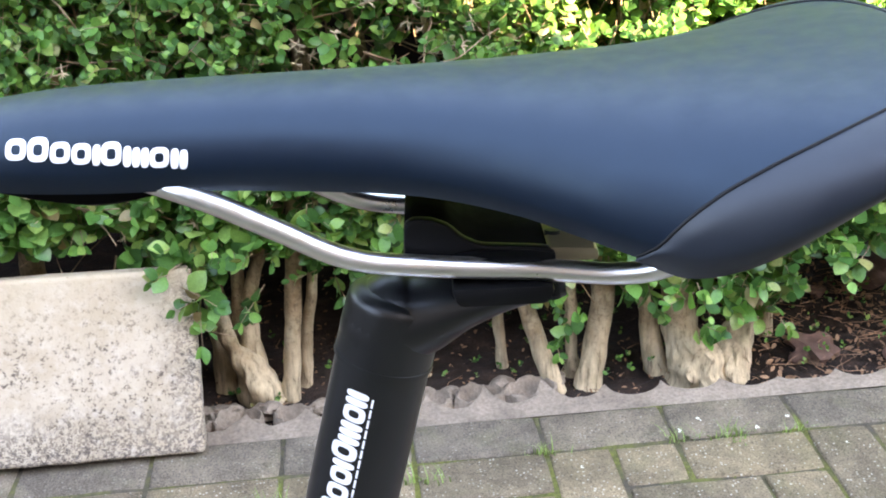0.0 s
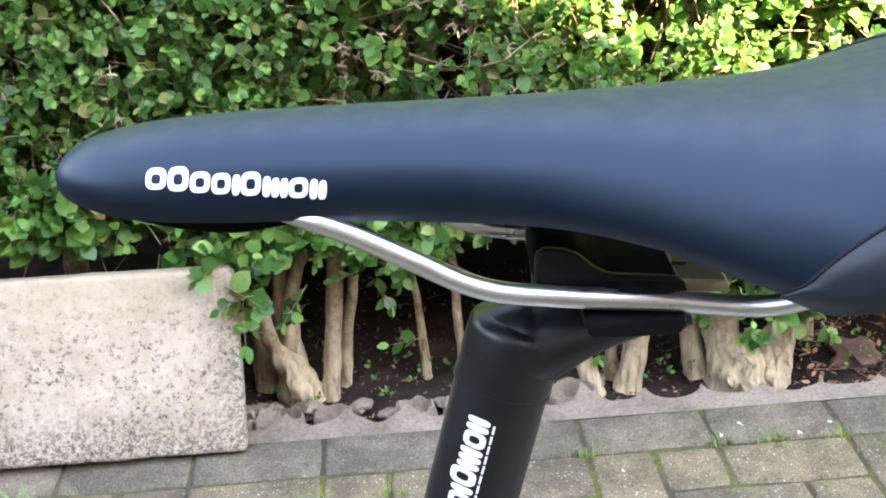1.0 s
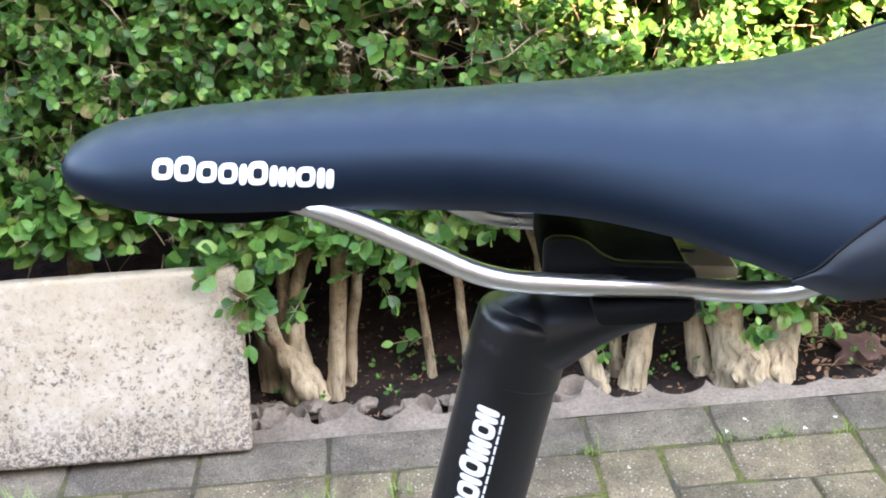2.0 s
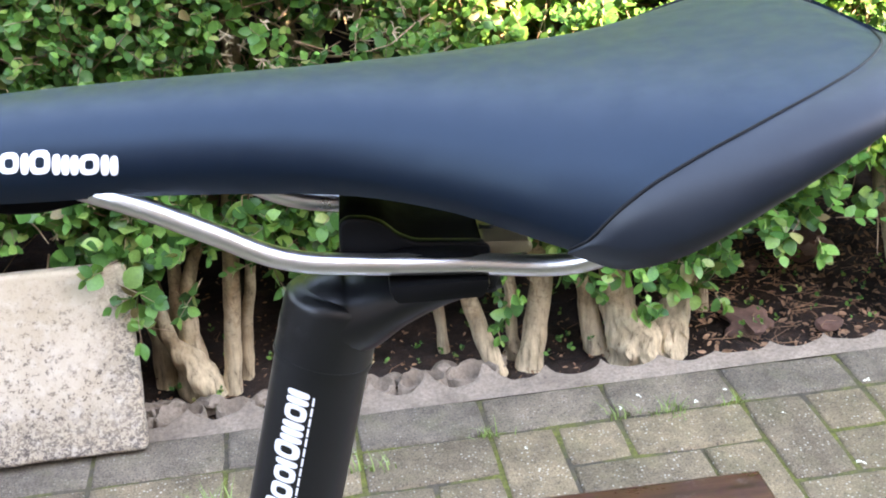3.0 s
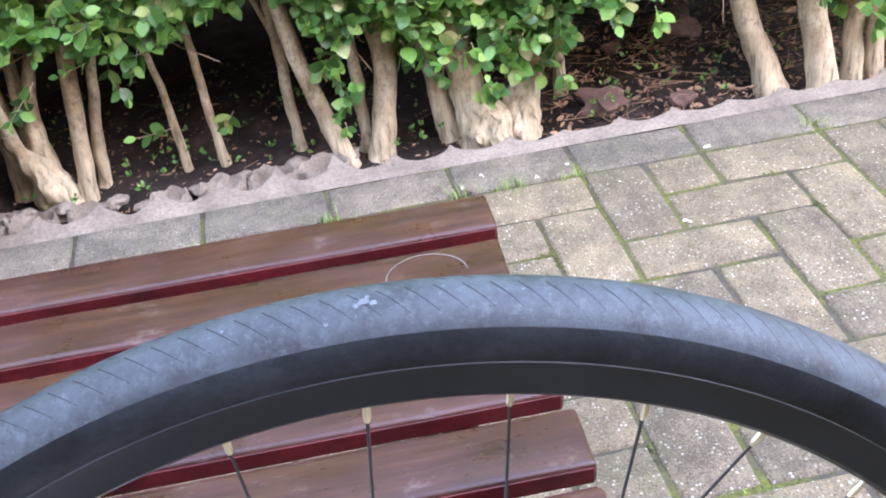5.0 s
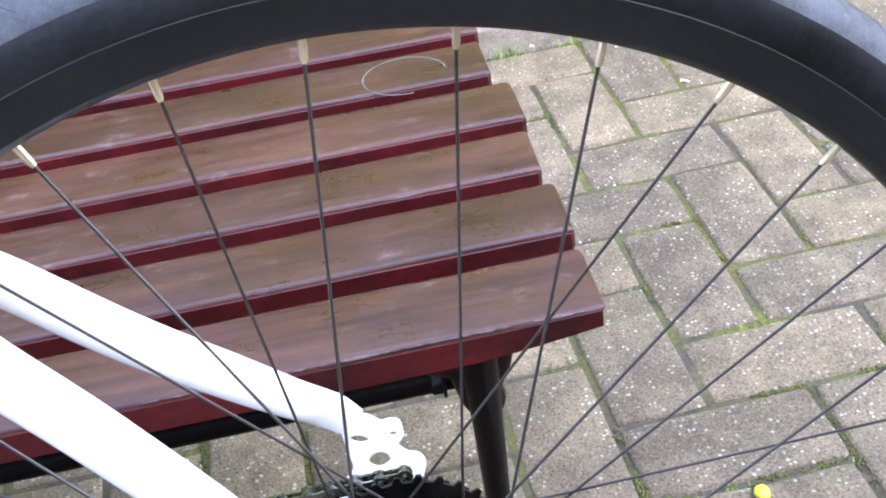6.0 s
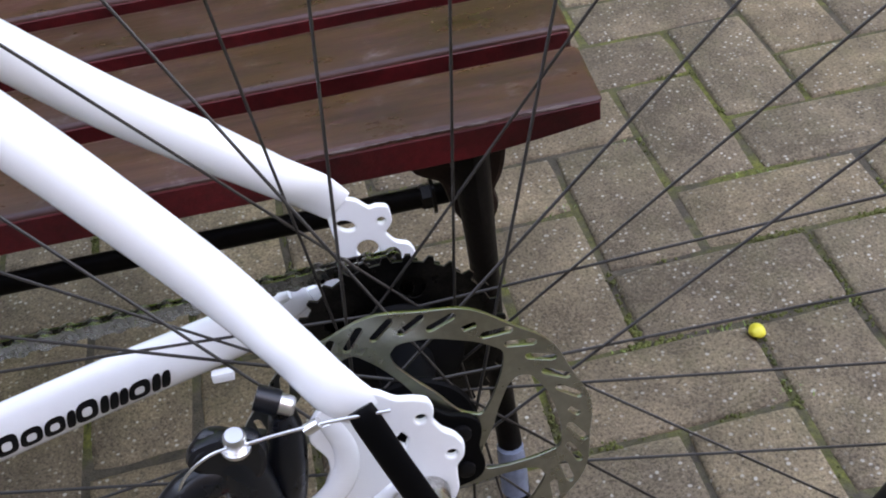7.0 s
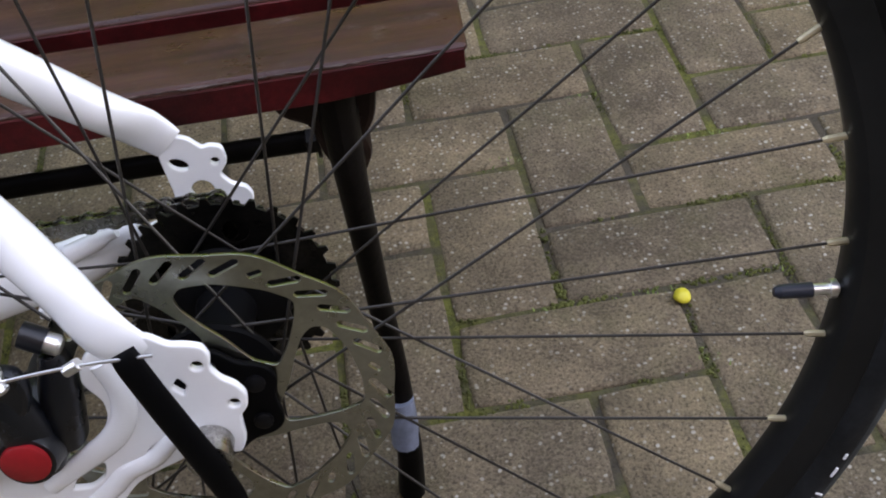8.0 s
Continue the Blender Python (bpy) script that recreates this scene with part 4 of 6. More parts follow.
# ---- bench ----
def build_bench():
    bench = tagged(new("garden_bench"), "slatted garden bench of worn red-brown wood on black iron legs", "bench")
    bench.matrix_world = Matrix.Translation((0.5335, -0.8677, 0.0)) @ Matrix.Rotation(radians(-1.2), 4, "Z")
    rows = ((-0.2133, -0.1521), (-0.1341, -0.0760), (-0.0602, -0.0053), (0.0106, 0.0697), (0.0855, 0.1447), (0.1605, 0.2154))
    ends = (0.001, 0.0035, 0.0, 0.005, -0.0055, -0.001)   # each slat is cut to its own length
    def worn(x, z):
        """The underside of the front slat is rubbed away towards its end."""
        return z + 0.009 * min(1.0, max(0.0, (x + 0.085) / 0.085)) ** 1.4 * min(1.0, max(0.0, -z / 0.02))
    for i, (a, b) in enumerate(rows):
        bm = bmesh.new()
        thick = 0.025 if i == 0 else 0.019
        box(bm, (-1.18, a, -thick), (ends[i], b, 0.0), 0.0048, 3)
        bmesh.ops.subdivide_edges(bm, edges=[e for e in bm.edges if e.calc_length() > 0.4], cuts=60, use_grid_fill=True)
        for v in bm.verts:
            v.co.y += 0.0010 * noise.noise((v.co.x * 12, i * 5.0, v.co.z * 50))
            v.co.z += 0.0010 * noise.noise((v.co.x * 9, i * 7.0 + 2, v.co.y * 30))
            if v.co.x > -0.012:
                v.co.x += 0.004 * noise.noise((i * 3.0, v.co.y * 60, 1)) - (0.006 if i == 0 and v.co.z < -0.012 else 0)
            if i == 0:
                v.co.z = worn(v.co.x, v.co.z)
        o = part("slat", bm, WOOD, bench)
        o.location.z = 0.394 + 0.0016 * i
        # red varnish left on the edges
        for y in (a - 0.0004, b + 0.0004):
            bm = bmesh.new()
            box(bm, (-1.178, y - 0.0008, -thick + 0.0022), (ends[i] - 0.003, y + 0.0008, -0.0026), 0.0006, 1)
            if i == 0:
                bmesh.ops.subdivide_edges(bm, edges=[e for e in bm.edges if e.calc_length() > 0.4], cuts=60, use_grid_fill=True)
                for v in bm.verts:
                    v.co.z = worn(v.co.x, v.co.z)
            part("edge_varnish", bm, REDPAINT, o, "dark red varnish on the slat edge")
    for x0 in (-0.074, -1.06):
        leg = new("iron_end")
        leg.parent = bench
        bm = bmesh.new()
        sweep(bm, ((x0 - 0.003, -0.190, 0.366), (x0 - 0.003, -0.198, 0.30), (x0 - 0.002, -0.190, 0.20), (x0, -0.186, 0.12), (x0, -0.205, 0.05), (x0 - 0.004, -0.215, 0.004)),
              ((0.013, 0.020), (0.0098, 0.013), (0.0084, 0.010), (0.0088, 0.010), (0.0095, 0.0115), (0.0105, 0.0145)), seg=12, up=(0, 1, 0))
        part("front_leg", bm, IRON, leg)
        bm = bmesh.new()
        sweep(bm, ((x0, 0.150, 0.370), (x0, 0.200, 0.29), (x0, 0.270, 0.15), (x0, 0.340, 0.004)), ((0.012, 0.022), (0.011, 0.018), (0.010, 0.017), (0.012, 0.02)), seg=12, up=(0, 1, 0))
        part("rear_leg", bm, IRON, leg)
        bm = bmesh.new()
        sweep(bm, ((x0, -0.196, 0.362), (x0, -0.10, 0.355), (x0, 0.05, 0.357), (x0, 0.19, 0.364)), ((0.013, 0.013),) * 4, seg=10, up=(0, 0, 1))
        sweep(bm, ((x0, -0.190, 0.345), (x0, -0.16, 0.305), (x0, -0.09, 0.285), (x0, 0.02, 0.29), (x0, 0.12, 0.31), (x0, 0.175, 0.35)), ((0.008, 0.010),) * 6, seg=10, up=(1, 0, 0))
        part("bearer", bm, RUSTY, leg)
        # pale blue-grey band round the lower leg
        bm = bmesh.new()
        sweep(bm, ((x0 - 0.0005, -0.1965, 0.090), (x0 - 0.001, -0.2020, 0.070), (x0 - 0.002, -0.2070, 0.052)), ((0.0100, 0.0122), (0.0106, 0.0128), (0.0106, 0.0130)), seg=12, up=(0, 1, 0))
        part("worn_patch", bm, BLUEGREY, leg, "pale blue-grey patch on the foot")
        plate("bracket", [round_poly([(x0 + dx, z) for dx, z in ((-0.038, 0.371), (-0.036, 0.352), (-0.018, 0.342), (-0.013, 0.316), (-0.006, 0.302), (0.003, 0.300), (0.009, 0.314), (0.006, 0.326), (0.014, 0.340), (0.019, 0.371))], 3, 0.3)], -0.176, 0.030, RUSTY, leg, 0.004)
        bm = bmesh.new()
        bolt(bm, (x0 - 0.023, -0.13, 0.285), (x0 - 0.033, -0.13, 0.285), 0.0092, 6)
        cyl(bm, (x0 - 0.022, -0.13, 0.285), (x0 - 0.0245, -0.13, 0.285), 0.0125, seg=20)
        part("nut", bm, DARKSTEEL, leg, "dark hexagon nut with a washer")
    bm = bmesh.new()
    cyl(bm, (-1.06, -0.13, 0.285), (-0.074, -0.13, 0.285), 0.0075, seg=12)
    part("tie_rod", bm, IRON, bench)
    bm = bmesh.new()
    cyl(bm, (-1.06, 0.13, 0.30), (-0.074, 0.13, 0.30), 0.0075, seg=12)
    part("tie_rod", bm, IRON, bench)
    bm = bmesh.new()
    rows = []
    for k in range(160):
        xa = -0.275 + 0.262 * k / 159
        w = 0.0013 * max(0.02, min(1.0, 0.30 + 0.9 * noise.noise((k * 0.07, 9.0, 0)) + 0.7 * noise.noise((k * 0.35, 2.0, 0))))
        c = Vector((xa, -0.2125, 0.3930 + 0.0008 * noise.noise((xa * 9, 2.0, 0.0))))
        t, o = Vector((0, 0.7071, 0.7071)), Vector((0, -0.7071, 0.7071)) * 0.0007
        rows.append([bm.verts.new(v) for v in (c - t * w - o, c - t * w * 0.8 + o, c + o * 1.1, c + t * w * 0.8 + o, c + t * w - o, c - o)])
    for a, b in zip(rows, rows[1:]):
        for q in range(6):
            bm.faces.new((a[q], a[(q + 1) % 6], b[(q + 1) % 6], b[q]))
    bm.faces.new(rows[0][::-1])
    bm.faces.new(rows[-1])
    bmesh.ops.recalc_face_normals(bm, faces=bm.faces)
    part("worn_edge", bm, PALEWEAR, bench, "pale worn edge of the front slat")
    # pale ring left by a cup
    bm = bmesh.new()
    n = 64
    vs = [[bm.verts.new((-0.073 + r * math.cos(a), 0.106 + r * 0.9 * math.sin(a), 0.4005)) for r in (0.0337, 0.0349)] for a in (2 * math.pi * k / n for k in range(50))]
    for a, b in zip(vs, vs[1:]):
        bm.faces.new((a[0], a[1], b[1], b[0]))
    part("cup_ring", bm, plain("dry_ring", (0.13, 0.105, 0.10), 0.5, var=0.5, scale=60), bench, "faint pale ring mark left by a cup")


# ---- bicycle: built round its rear axle, x to the rear, y away, z up ----
SADDLE_Y = 0.009
WIDTH = [(-0.343, 0.004), (-0.340, 0.0105), (-0.333, 0.0155), (-0.320, 0.0195), (-0.30, 0.0222), (-0.27, 0.0240), (-0.24, 0.0262), (-0.212, 0.0320), (-0.19, 0.0410), (-0.165, 0.0545),
         (-0.14, 0.0655), (-0.118, 0.0705), (-0.100, 0.0690), (-0.090, 0.0600), (-0.084, 0.046), (-0.0815, 0.030)]
TOP = [(-0.343, 0.5885), (-0.340, 0.5925), (-0.333, 0.5960), (-0.320, 0.5987), (-0.30, 0.6002), (-0.27, 0.6009), (-0.22, 0.6012), (-0.19, 0.6014), (-0.16, 0.6021), (-0.13, 0.6041), (-0.105, 0.6069), (-0.09, 0.6078), (-0.0815, 0.6058)]
LOW = [(-0.343, 0.5860), (-0.340, 0.5840), (-0.333, 0.5815), (-0.320, 0.5790), (-0.30, 0.5783), (-0.27, 0.5782), (-0.24, 0.5772), (-0.212, 0.5763), (-0.19, 0.5735), (-0.180, 0.5710), (-0.170, 0.5684), (-0.162, 0.5662), (-0.153, 0.5642),
       (-0.140, 0.5686), (-0.12, 0.5818), (-0.105, 0.5915), (-0.092, 0.5985), (-0.085, 0.6020), (-0.0815, 0.6035)]


def saddle_point(x, a):
    """A point of the saddle's skin: a from -1 (near lower edge) over the top to 1 (far lower edge)."""
    w, zt, zl = spline(x, WIDTH), spline(x, TOP), spline(x, LOW)
    k = min(1.0, max(0.0, (x + 0.25) / 0.07))   # the wings slope outward to their edge, the nose has upright sides
    k = k * k * (3 - 2 * k)
    zm = zl + (0.30 - 0.13 * k) * (zt - zl)
    s, t = (1 if a > 0 else -1), abs(a)
    if t < 0.75:
        f = t / 0.75 * math.pi / 2
        y = w * math.sin(f) ** 0.92
        z = zm + (zt - zm) * max(0.0, math.cos(f)) ** 0.85
    else:
        f = (t - 0.75) / 0.25
        y = w * (1 - (0.10 - 0.04 * k) * f ** 1.6)
        z = zm + (zl - zm) * f
    return Vector((x, SADDLE_Y + s * y, z))


SEAM_LINE = [(-0.1645, 0.99), (-0.1598, 0.76), (-0.151, 0.62), (-0.139, 0.535), (-0.123, 0.472), (-0.108, 0.420), (-0.095, 0.368), (-0.086, 0.320), (-0.0817, 0.29)]


def mark(place, mat, parent, back, ring=True):
    """A plain rounded ring or block of a printed mark; place maps (u, v) on its patch to a point of the surface."""
    bm = bmesh.new()
    rings = []
    for k in ((1.0, 0.74, 0.46) if ring else (1.0, 0.6, 0.2)):
        row = []
        for i in range(20):
            a = 2 * math.pi * i / 20
            c, sn = math.cos(a), math.sin(a)
            n = (abs(c) ** 3.2 + abs(sn) ** 3.2) ** (-1 / 3.2)
            row.append(bm.verts.new(place(0.5 + 0.5 * k * n * c, 0.5 + 0.5 * k * n * sn)))
        rings.append(row)
    for a, b in zip(rings, rings[1:]):
        for i in range(20):
            bm.faces.new((a[i], a[(i + 1) % 20], b[(i + 1) % 20], b[i]))
    if not ring:
        bm.faces.new(rings[-1])
    r = bmesh.ops.extrude_face_region(bm, geom=list(bm.faces))
    bmesh.ops.translate(bm, vec=back, verts=[v for v in r["geom"] if isinstance(v, bmesh.types.BMVert)])
    bmesh.ops.recalc_face_normals(bm, faces=bm.faces)
    return part("print_mark", bm, mat, parent)


# a maker's mark as plain shapes: width, height and whether it is a ring
MARKS = ((1.10, 1.0, True), (1.10, 1.14, True), (1.05, 1.0, True), (1.0, 1.0, True), (0.42, 1.0, False), (1.05, 1.14, True), (0.42, 1.0, False), (0.42, 0.96, False), (0.42, 0.96, False), (1.0, 1.0, True), (0.42, 1.0, False), (0.42, 0.96, False))


def build_saddle(bike):
    saddle = new("saddle")
    saddle.parent = bike
    saddle.matrix_local = PERCH
    saddle["label"] = "black padded saddle with smooth rear side panels"
    stations = [-0.343 + 0.2615 * (0.5 - 0.5 * math.cos(math.pi * i / 90)) for i in range(91)]
    around = [-1 + 2 * j / 48 for j in range(49)]
    bm = bmesh.new()
    rows = []
    for x in stations:
        row = [bm.verts.new(saddle_point(x, a)) for a in around]
        inner = [bm.verts.new((x, SADDLE_Y + (v.co.y - SADDLE_Y) * 0.90, max(v.co.z - 0.006, spline(x, LOW) + 0.003))) for v in (row[0], row[-1])]
        rows.append([inner[0]] + row + [inner[1]])
    for a, b in zip(rows, rows[1:]):
        for j in range(len(a) - 1):
            bm.faces.new((a[j], a[j + 1], b[j + 1], b[j]))
    bm.faces.new(rows[0])
    bm.faces.new(rows[-1][::-1])
    bmesh.ops.recalc_face_normals(bm, faces=bm.faces)
    part("cover", bm, VINYL, saddle, angle=75)
    # rear side panels, a hair proud of the cover
    for s, name in ((-1, "side_panel"), (1, "side_panel")):
        bm = bmesh.new()
        rows = []
        xs = [-0.1645 + (0.0828) * i / 46 for i in range(47)]
        for x in xs:
            lim = spline(x, SEAM_LINE)
            row = []
            for j in range(15):
                t = lim + (1.0 - lim) * j / 14
                p = saddle_point(x, s * t)
                e = 0.0015
                du = saddle_point(min(x + e, -0.0816), s * t) - saddle_point(x - e, s * t)
                dv = saddle_point(x, s * min(1, t + 0.02)) - saddle_point(x, s * (t - 0.02))
                nrm = dv.cross(du) * s
                nrm = nrm.normalized() if nrm.length > 1e-12 else Vector((1, 0, 0))
                if nrm.dot(p - Vector((x - 0.01, SADDLE_Y, p.z - 0.02))) < 0:
                    nrm = -nrm
                row.append(bm.verts.new(p + nrm * (0.0002 + 0.0009 * min(1.0, 6 * j / 14))))
            rows.append(row)
        for a, b in zip(rows, rows[1:]):
            for j in range(14):
                bm.faces.new((a[j], a[j + 1], b[j + 1], b[j]))
        bmesh.ops.remove_doubles(bm, verts=bm.verts, dist=1e-6)
        bmesh.ops.recalc_face_normals(bm, faces=bm.faces)
        part(name, bm, VINYL_SIDE, saddle, angle=80)
        bm = bmesh.new()
        pts = []
        for i in range(25):
            x = -0.1645 + (0.0826) * i / 24
            p = saddle_point(x, s * min(0.995, spline(x, SEAM_LINE)))
            pts.append(p + Vector((0, 0.0003 * s, 0.0002)))
        sweep(bm, pts, [0.00042] * len(pts), seg=6, steps=2)
        part("seam", bm, SEAM, saddle)
    # base shell: keel under the nose and floor between the skirts
    bm = bmesh.new()
    rows = []
    for i in range(60):
        x = -0.340 + 0.205 * i / 59
        w, zl = spline(x, WIDTH) * 0.86, spline(x, LOW)
        keel = 0.0075 * math.exp(-((x + 0.297) / 0.022) ** 2)
        zf = zl + 0.0012 + 0.004 * min(1, max(0, (x + 0.27) / 0.03)) + 0.004 * min(1, max(0, (x + 0.21) / 0.06)) * (1 if x < -0.12 else max(0.25, 1 - (x + 0.12) / 0.04))
        zf = min(zf, spline(x, TOP) - 0.004)
        rows.append([bm.verts.new((x, SADDLE_Y + w * k, zf - keel * (1 - k * k) ** 0.5 - (0.0012 if abs(k) < 1 else -0.001))) for k in (-1, -0.85, -0.6, -0.3, 0, 0.3, 0.6, 0.85, 1)])
    for a, b in zip(rows, rows[1:]):
        for j in range(8):
            bm.faces.new((a[j], a[j + 1], b[j + 1], b[j]))
    bmesh.ops.recalc_face_normals(bm, faces=bm.faces)
    part("base_shell", bm, SHELL, saddle)
    # rails
    for s in (-1, 1):
        y0 = SADDLE_Y + s * 0.0235
        bm = bmesh.new()
        sweep(bm, ((-0.300, SADDLE_Y + s * 0.010, 0.5815), (-0.288, SADDLE_Y + s * 0.014, 0.5808), (-0.2755, SADDLE_Y + s * 0.0195, 0.5783), (-0.2644, SADDLE_Y + s * 0.0222, 0.5746), (-0.2551, y0, 0.5704), (-0.2469, y0, 0.5661), (-0.2400, y0, 0.5623),
                   (-0.2337, y0, 0.5595), (-0.2264, y0, 0.5575), (-0.2165, y0, 0.5562), (-0.2029, y0, 0.5549), (-0.1854, y0, 0.5536), (-0.174, y0 + s * 0.001, 0.5526), (-0.1655, y0 + s * 0.003, 0.5526), (-0.1570, y0 + s * 0.006, 0.5542),
                   (-0.149, y0 + s * 0.009, 0.5582), (-0.142, y0 + s * 0.011, 0.5635), (-0.134, y0 + s * 0.012, 0.5740)), [0.0029] * 17 + [0.0020], seg=14, steps=4)
        part("rail", bm, STEEL, saddle, "bare satin steel rail")
    # maker's mark in plain rings and bars
    x, unit = -0.3150, 0.00515
    for wide, tall, ring in MARKS:
        w, h = unit * wide, unit * tall * 1.05
        def place(u, v, x=x, w=w, h=h, tall=tall):
            xx = x + w * 0.94 * u + 0.0006 * v
            target = 0.5880 + 0.0005 + (tall - 1.0) * unit * 0.5 - (x + 0.29) * 0.075 + 0.92 * h * (v - 0.5)
            lo, hi = 0.2, 0.98
            for _ in range(22):
                mid = (lo + hi) / 2
                if saddle_point(xx, -mid).z > target:
                    lo = mid
                else:
                    hi = mid
            q = saddle_point(xx, -lo)
            return Vector((q.x, q.y - 0.00030, q.z + 0.0001))
        mark(place, PRINT, saddle, (0, 0.0005, -0.0001), ring)
        x += w


def post_x(z):
    return -0.2262 + (z - 0.5205) * 0.2640


def build_post(bike):
    post = new("seatpost")
    post.parent = bike
    post.matrix_local = PERCH
    post["label"] = "black seatpost with white printed mark and two-bolt clamp"
    y = SADDLE_Y + 0.0025
    bm = bmesh.new()
    cyl(bm, (post_x(0.30), y, 0.30), (post_x(0.519), y, 0.519), 0.0138, seg=40)
    part("tube", bm, ANODISED, post)
    # forged head sweeping back to the clamp
    bm = bmesh.new()
    d = Vector((0.2763, 0, 0.961))
    base = Vector((post_x(0.519), y, 0.519))
    up = base + d * 0.017
    sweep(bm, (base, base + d * 0.012, up, up + d * 0.0016, up + d * 0.0030, up + d * 0.0038, up + d * 0.0042), ((0.0142, 0.0142), (0.0142, 0.0142), (0.0140, 0.0141), (0.0132, 0.0134), (0.0112, 0.0116), (0.0080, 0.0085), (0.0030, 0.0030)), seg=32, up=(0, 1, 0), steps=3)
    part("head", bm, ANODISED, post)
    bm = bmesh.new()
    sweep(bm, (base + d * 0.004, base + d * 0.011, Vector((up.x + 0.0065, y, up.z - 0.0040)), Vector((up.x + 0.018, y, up.z + 0.0005)), Vector((up.x + 0.032, y, up.z + 0.0045)), Vector((up.x + 0.046, y, up.z + 0.0065))),
          ((0.0139, 0.0141), (0.0138, 0.0141), (0.0118, 0.0138), (0.0086, 0.0138), (0.0056, 0.0150), (0.0036, 0.0150)), seg=28, up=(0, 1, 0), steps=8)
    part("neck", bm, ANODISED, post)
    bm = bmesh.new()
    ring = [base - d * 0.0012, base + d * 0.0002]
    cyl(bm, ring[0], ring[1], 0.01445, seg=40)
    part("collar", bm, ANODISED, post)
    # lower cradle and upper cradle hold both rails
    def jaw(z0, z1, x0, x1, taper):
        bm = bmesh.new()
        box(bm, (x0, SADDLE_Y - 0.0275, z0), (x1, SADDLE_Y + 0.0275, z1), 0.0016, 2)
        for v in bm.verts:
            k = (v.co.z - (z0 + z1) / 2) / (z1 - z0)
            v.co.x += ((x0 + x1) / 2 - v.co.x) * max(0, k * taper)
        return bm
    part("lower_cradle", jaw(0.5452, 0.5505, -0.2065, -0.1805, -0.3), BLACK, post)
    for s in (-1, 1):
        bm = bmesh.new()
        yy = SADDLE_Y + s * 0.0205
        sweep(bm, ((-0.206, yy, 0.5562), (-0.20, yy, 0.5566), (-0.188, yy, 0.5562), (-0.180, yy, 0.5554)), ((0.0040, 0.0008), (0.0048, 0.0012), (0.0048, 0.0012), (0.0040, 0.0008)), seg=12)
        part("rail_cap", bm, BLACK, post)
    cradle = [(-0.2178, 0.5530), (-0.2174, 0.5645), (-0.2155, 0.5656), (-0.2110, 0.5652), (-0.2072, 0.5636), (-0.2035, 0.5600), (-0.1990, 0.5577), (-0.1826, 0.5564), (-0.1800, 0.5556), (-0.1800, 0.5512), (-0.2000, 0.5512)]
    # matt black core standing in for the dark open gap between the cheeks
    plate("upper_cradle", [round_poly(cradle, 3, 0.25)], SADDLE_Y, 0.0300, SHELL, post, 0.0008)
    for s in (-1, 1):
        plate("cradle_cheek", [round_poly([(x, z + 0.0004) for x, z in cradle], 3, 0.25)], SADDLE_Y + s * 0.0172, 0.0036, BLACK, post, 0.0008)
    bm = bmesh.new()
    box(bm, (-0.1816, SADDLE_Y - 0.0185, 0.5530), (-0.1680, SADDLE_Y + 0.0165, 0.5594), 0.0012, 2)
    for v in bm.verts:
        if v.co.z > 0.556:   # the top rises to a ridge and falls away behind it
            v.co.z -= max(0.0, -0.1760 - v.co.x) * 0.45 + max(0.0, v.co.x + 0.1725) * 0.80
    part("clamp_wedge", bm, plain("dull_tan", (0.20, 0.155, 0.10), 0.45, metal=0.6, var=0.3), post, "dull tan wedge at the clamp")
    bm = bmesh.new()
    bolt(bm, (-0.1797, y - 0.012, 0.5470), (-0.1795, y - 0.012, 0.5396), 0.0036)
    cyl(bm, (-0.1797, y - 0.012, 0.546), (-0.1790, y - 0.010, 0.558), 0.0022, seg=10)
    part("clamp_bolt", bm, BLACK, post, "black clamp bolt")
    bm = bmesh.new()
    box(bm, (-0.1850, y - 0.0150, 0.5450), (-0.1755, y - 0.004, 0.5485), 0.0012)
    part("bolt_boss", bm, BLACK, post)
    # printed marks run down the near face
    def on_post(z, a):
        c = Vector((post_x(z), y, z))
        return c + Vector((math.sin(a) * 0.01395 * 0.961, -math.cos(a) * 0.01395, -math.sin(a) * 0.01395 * 0.2763))
    def strip(z0, z1, a0, a1, name):
        bm = bmesh.new()
        g = [[bm.verts.new(on_post(z0 + (z1 - z0) * i / 2, a0 + (a1 - a0) * k / 5)) for k in range(6)] for i in range(3)]
        for i in range(2):
            for k in range(5):
                bm.faces.new((g[i][k], g[i][k + 1], g[i + 1][k + 1], g[i + 1][k]))
        r = bmesh.ops.extrude_face_region(bm, geom=list(bm.faces))
        bmesh.ops.translate(bm, vec=(0, 0.0002, 0), verts=[v for v in r["geom"] if isinstance(v, bmesh.types.BMVert)])
        bmesh.ops.recalc_face_normals(bm, faces=bm.faces)
        part(name, bm, PRINT, post)
    z, unit = 0.5120, 0.0053
    for wide, tall, ring in MARKS[::-1]:
        h = unit * wide
        a0 = -0.66 - 0.10 * (tall > 1.1)
        mark(lambda u, v: on_post(z - h * 0.92 * u, a0 + (-0.16 - a0) * v), PRINT, post, (0, 0.0002, 0), ring)
        z -= h
    for k in range(14):
        strip(0.5110 - 0.0032 * k, 0.5110 - 0.0032 * k - 0.0025, -0.10, -0.055, "small_print")


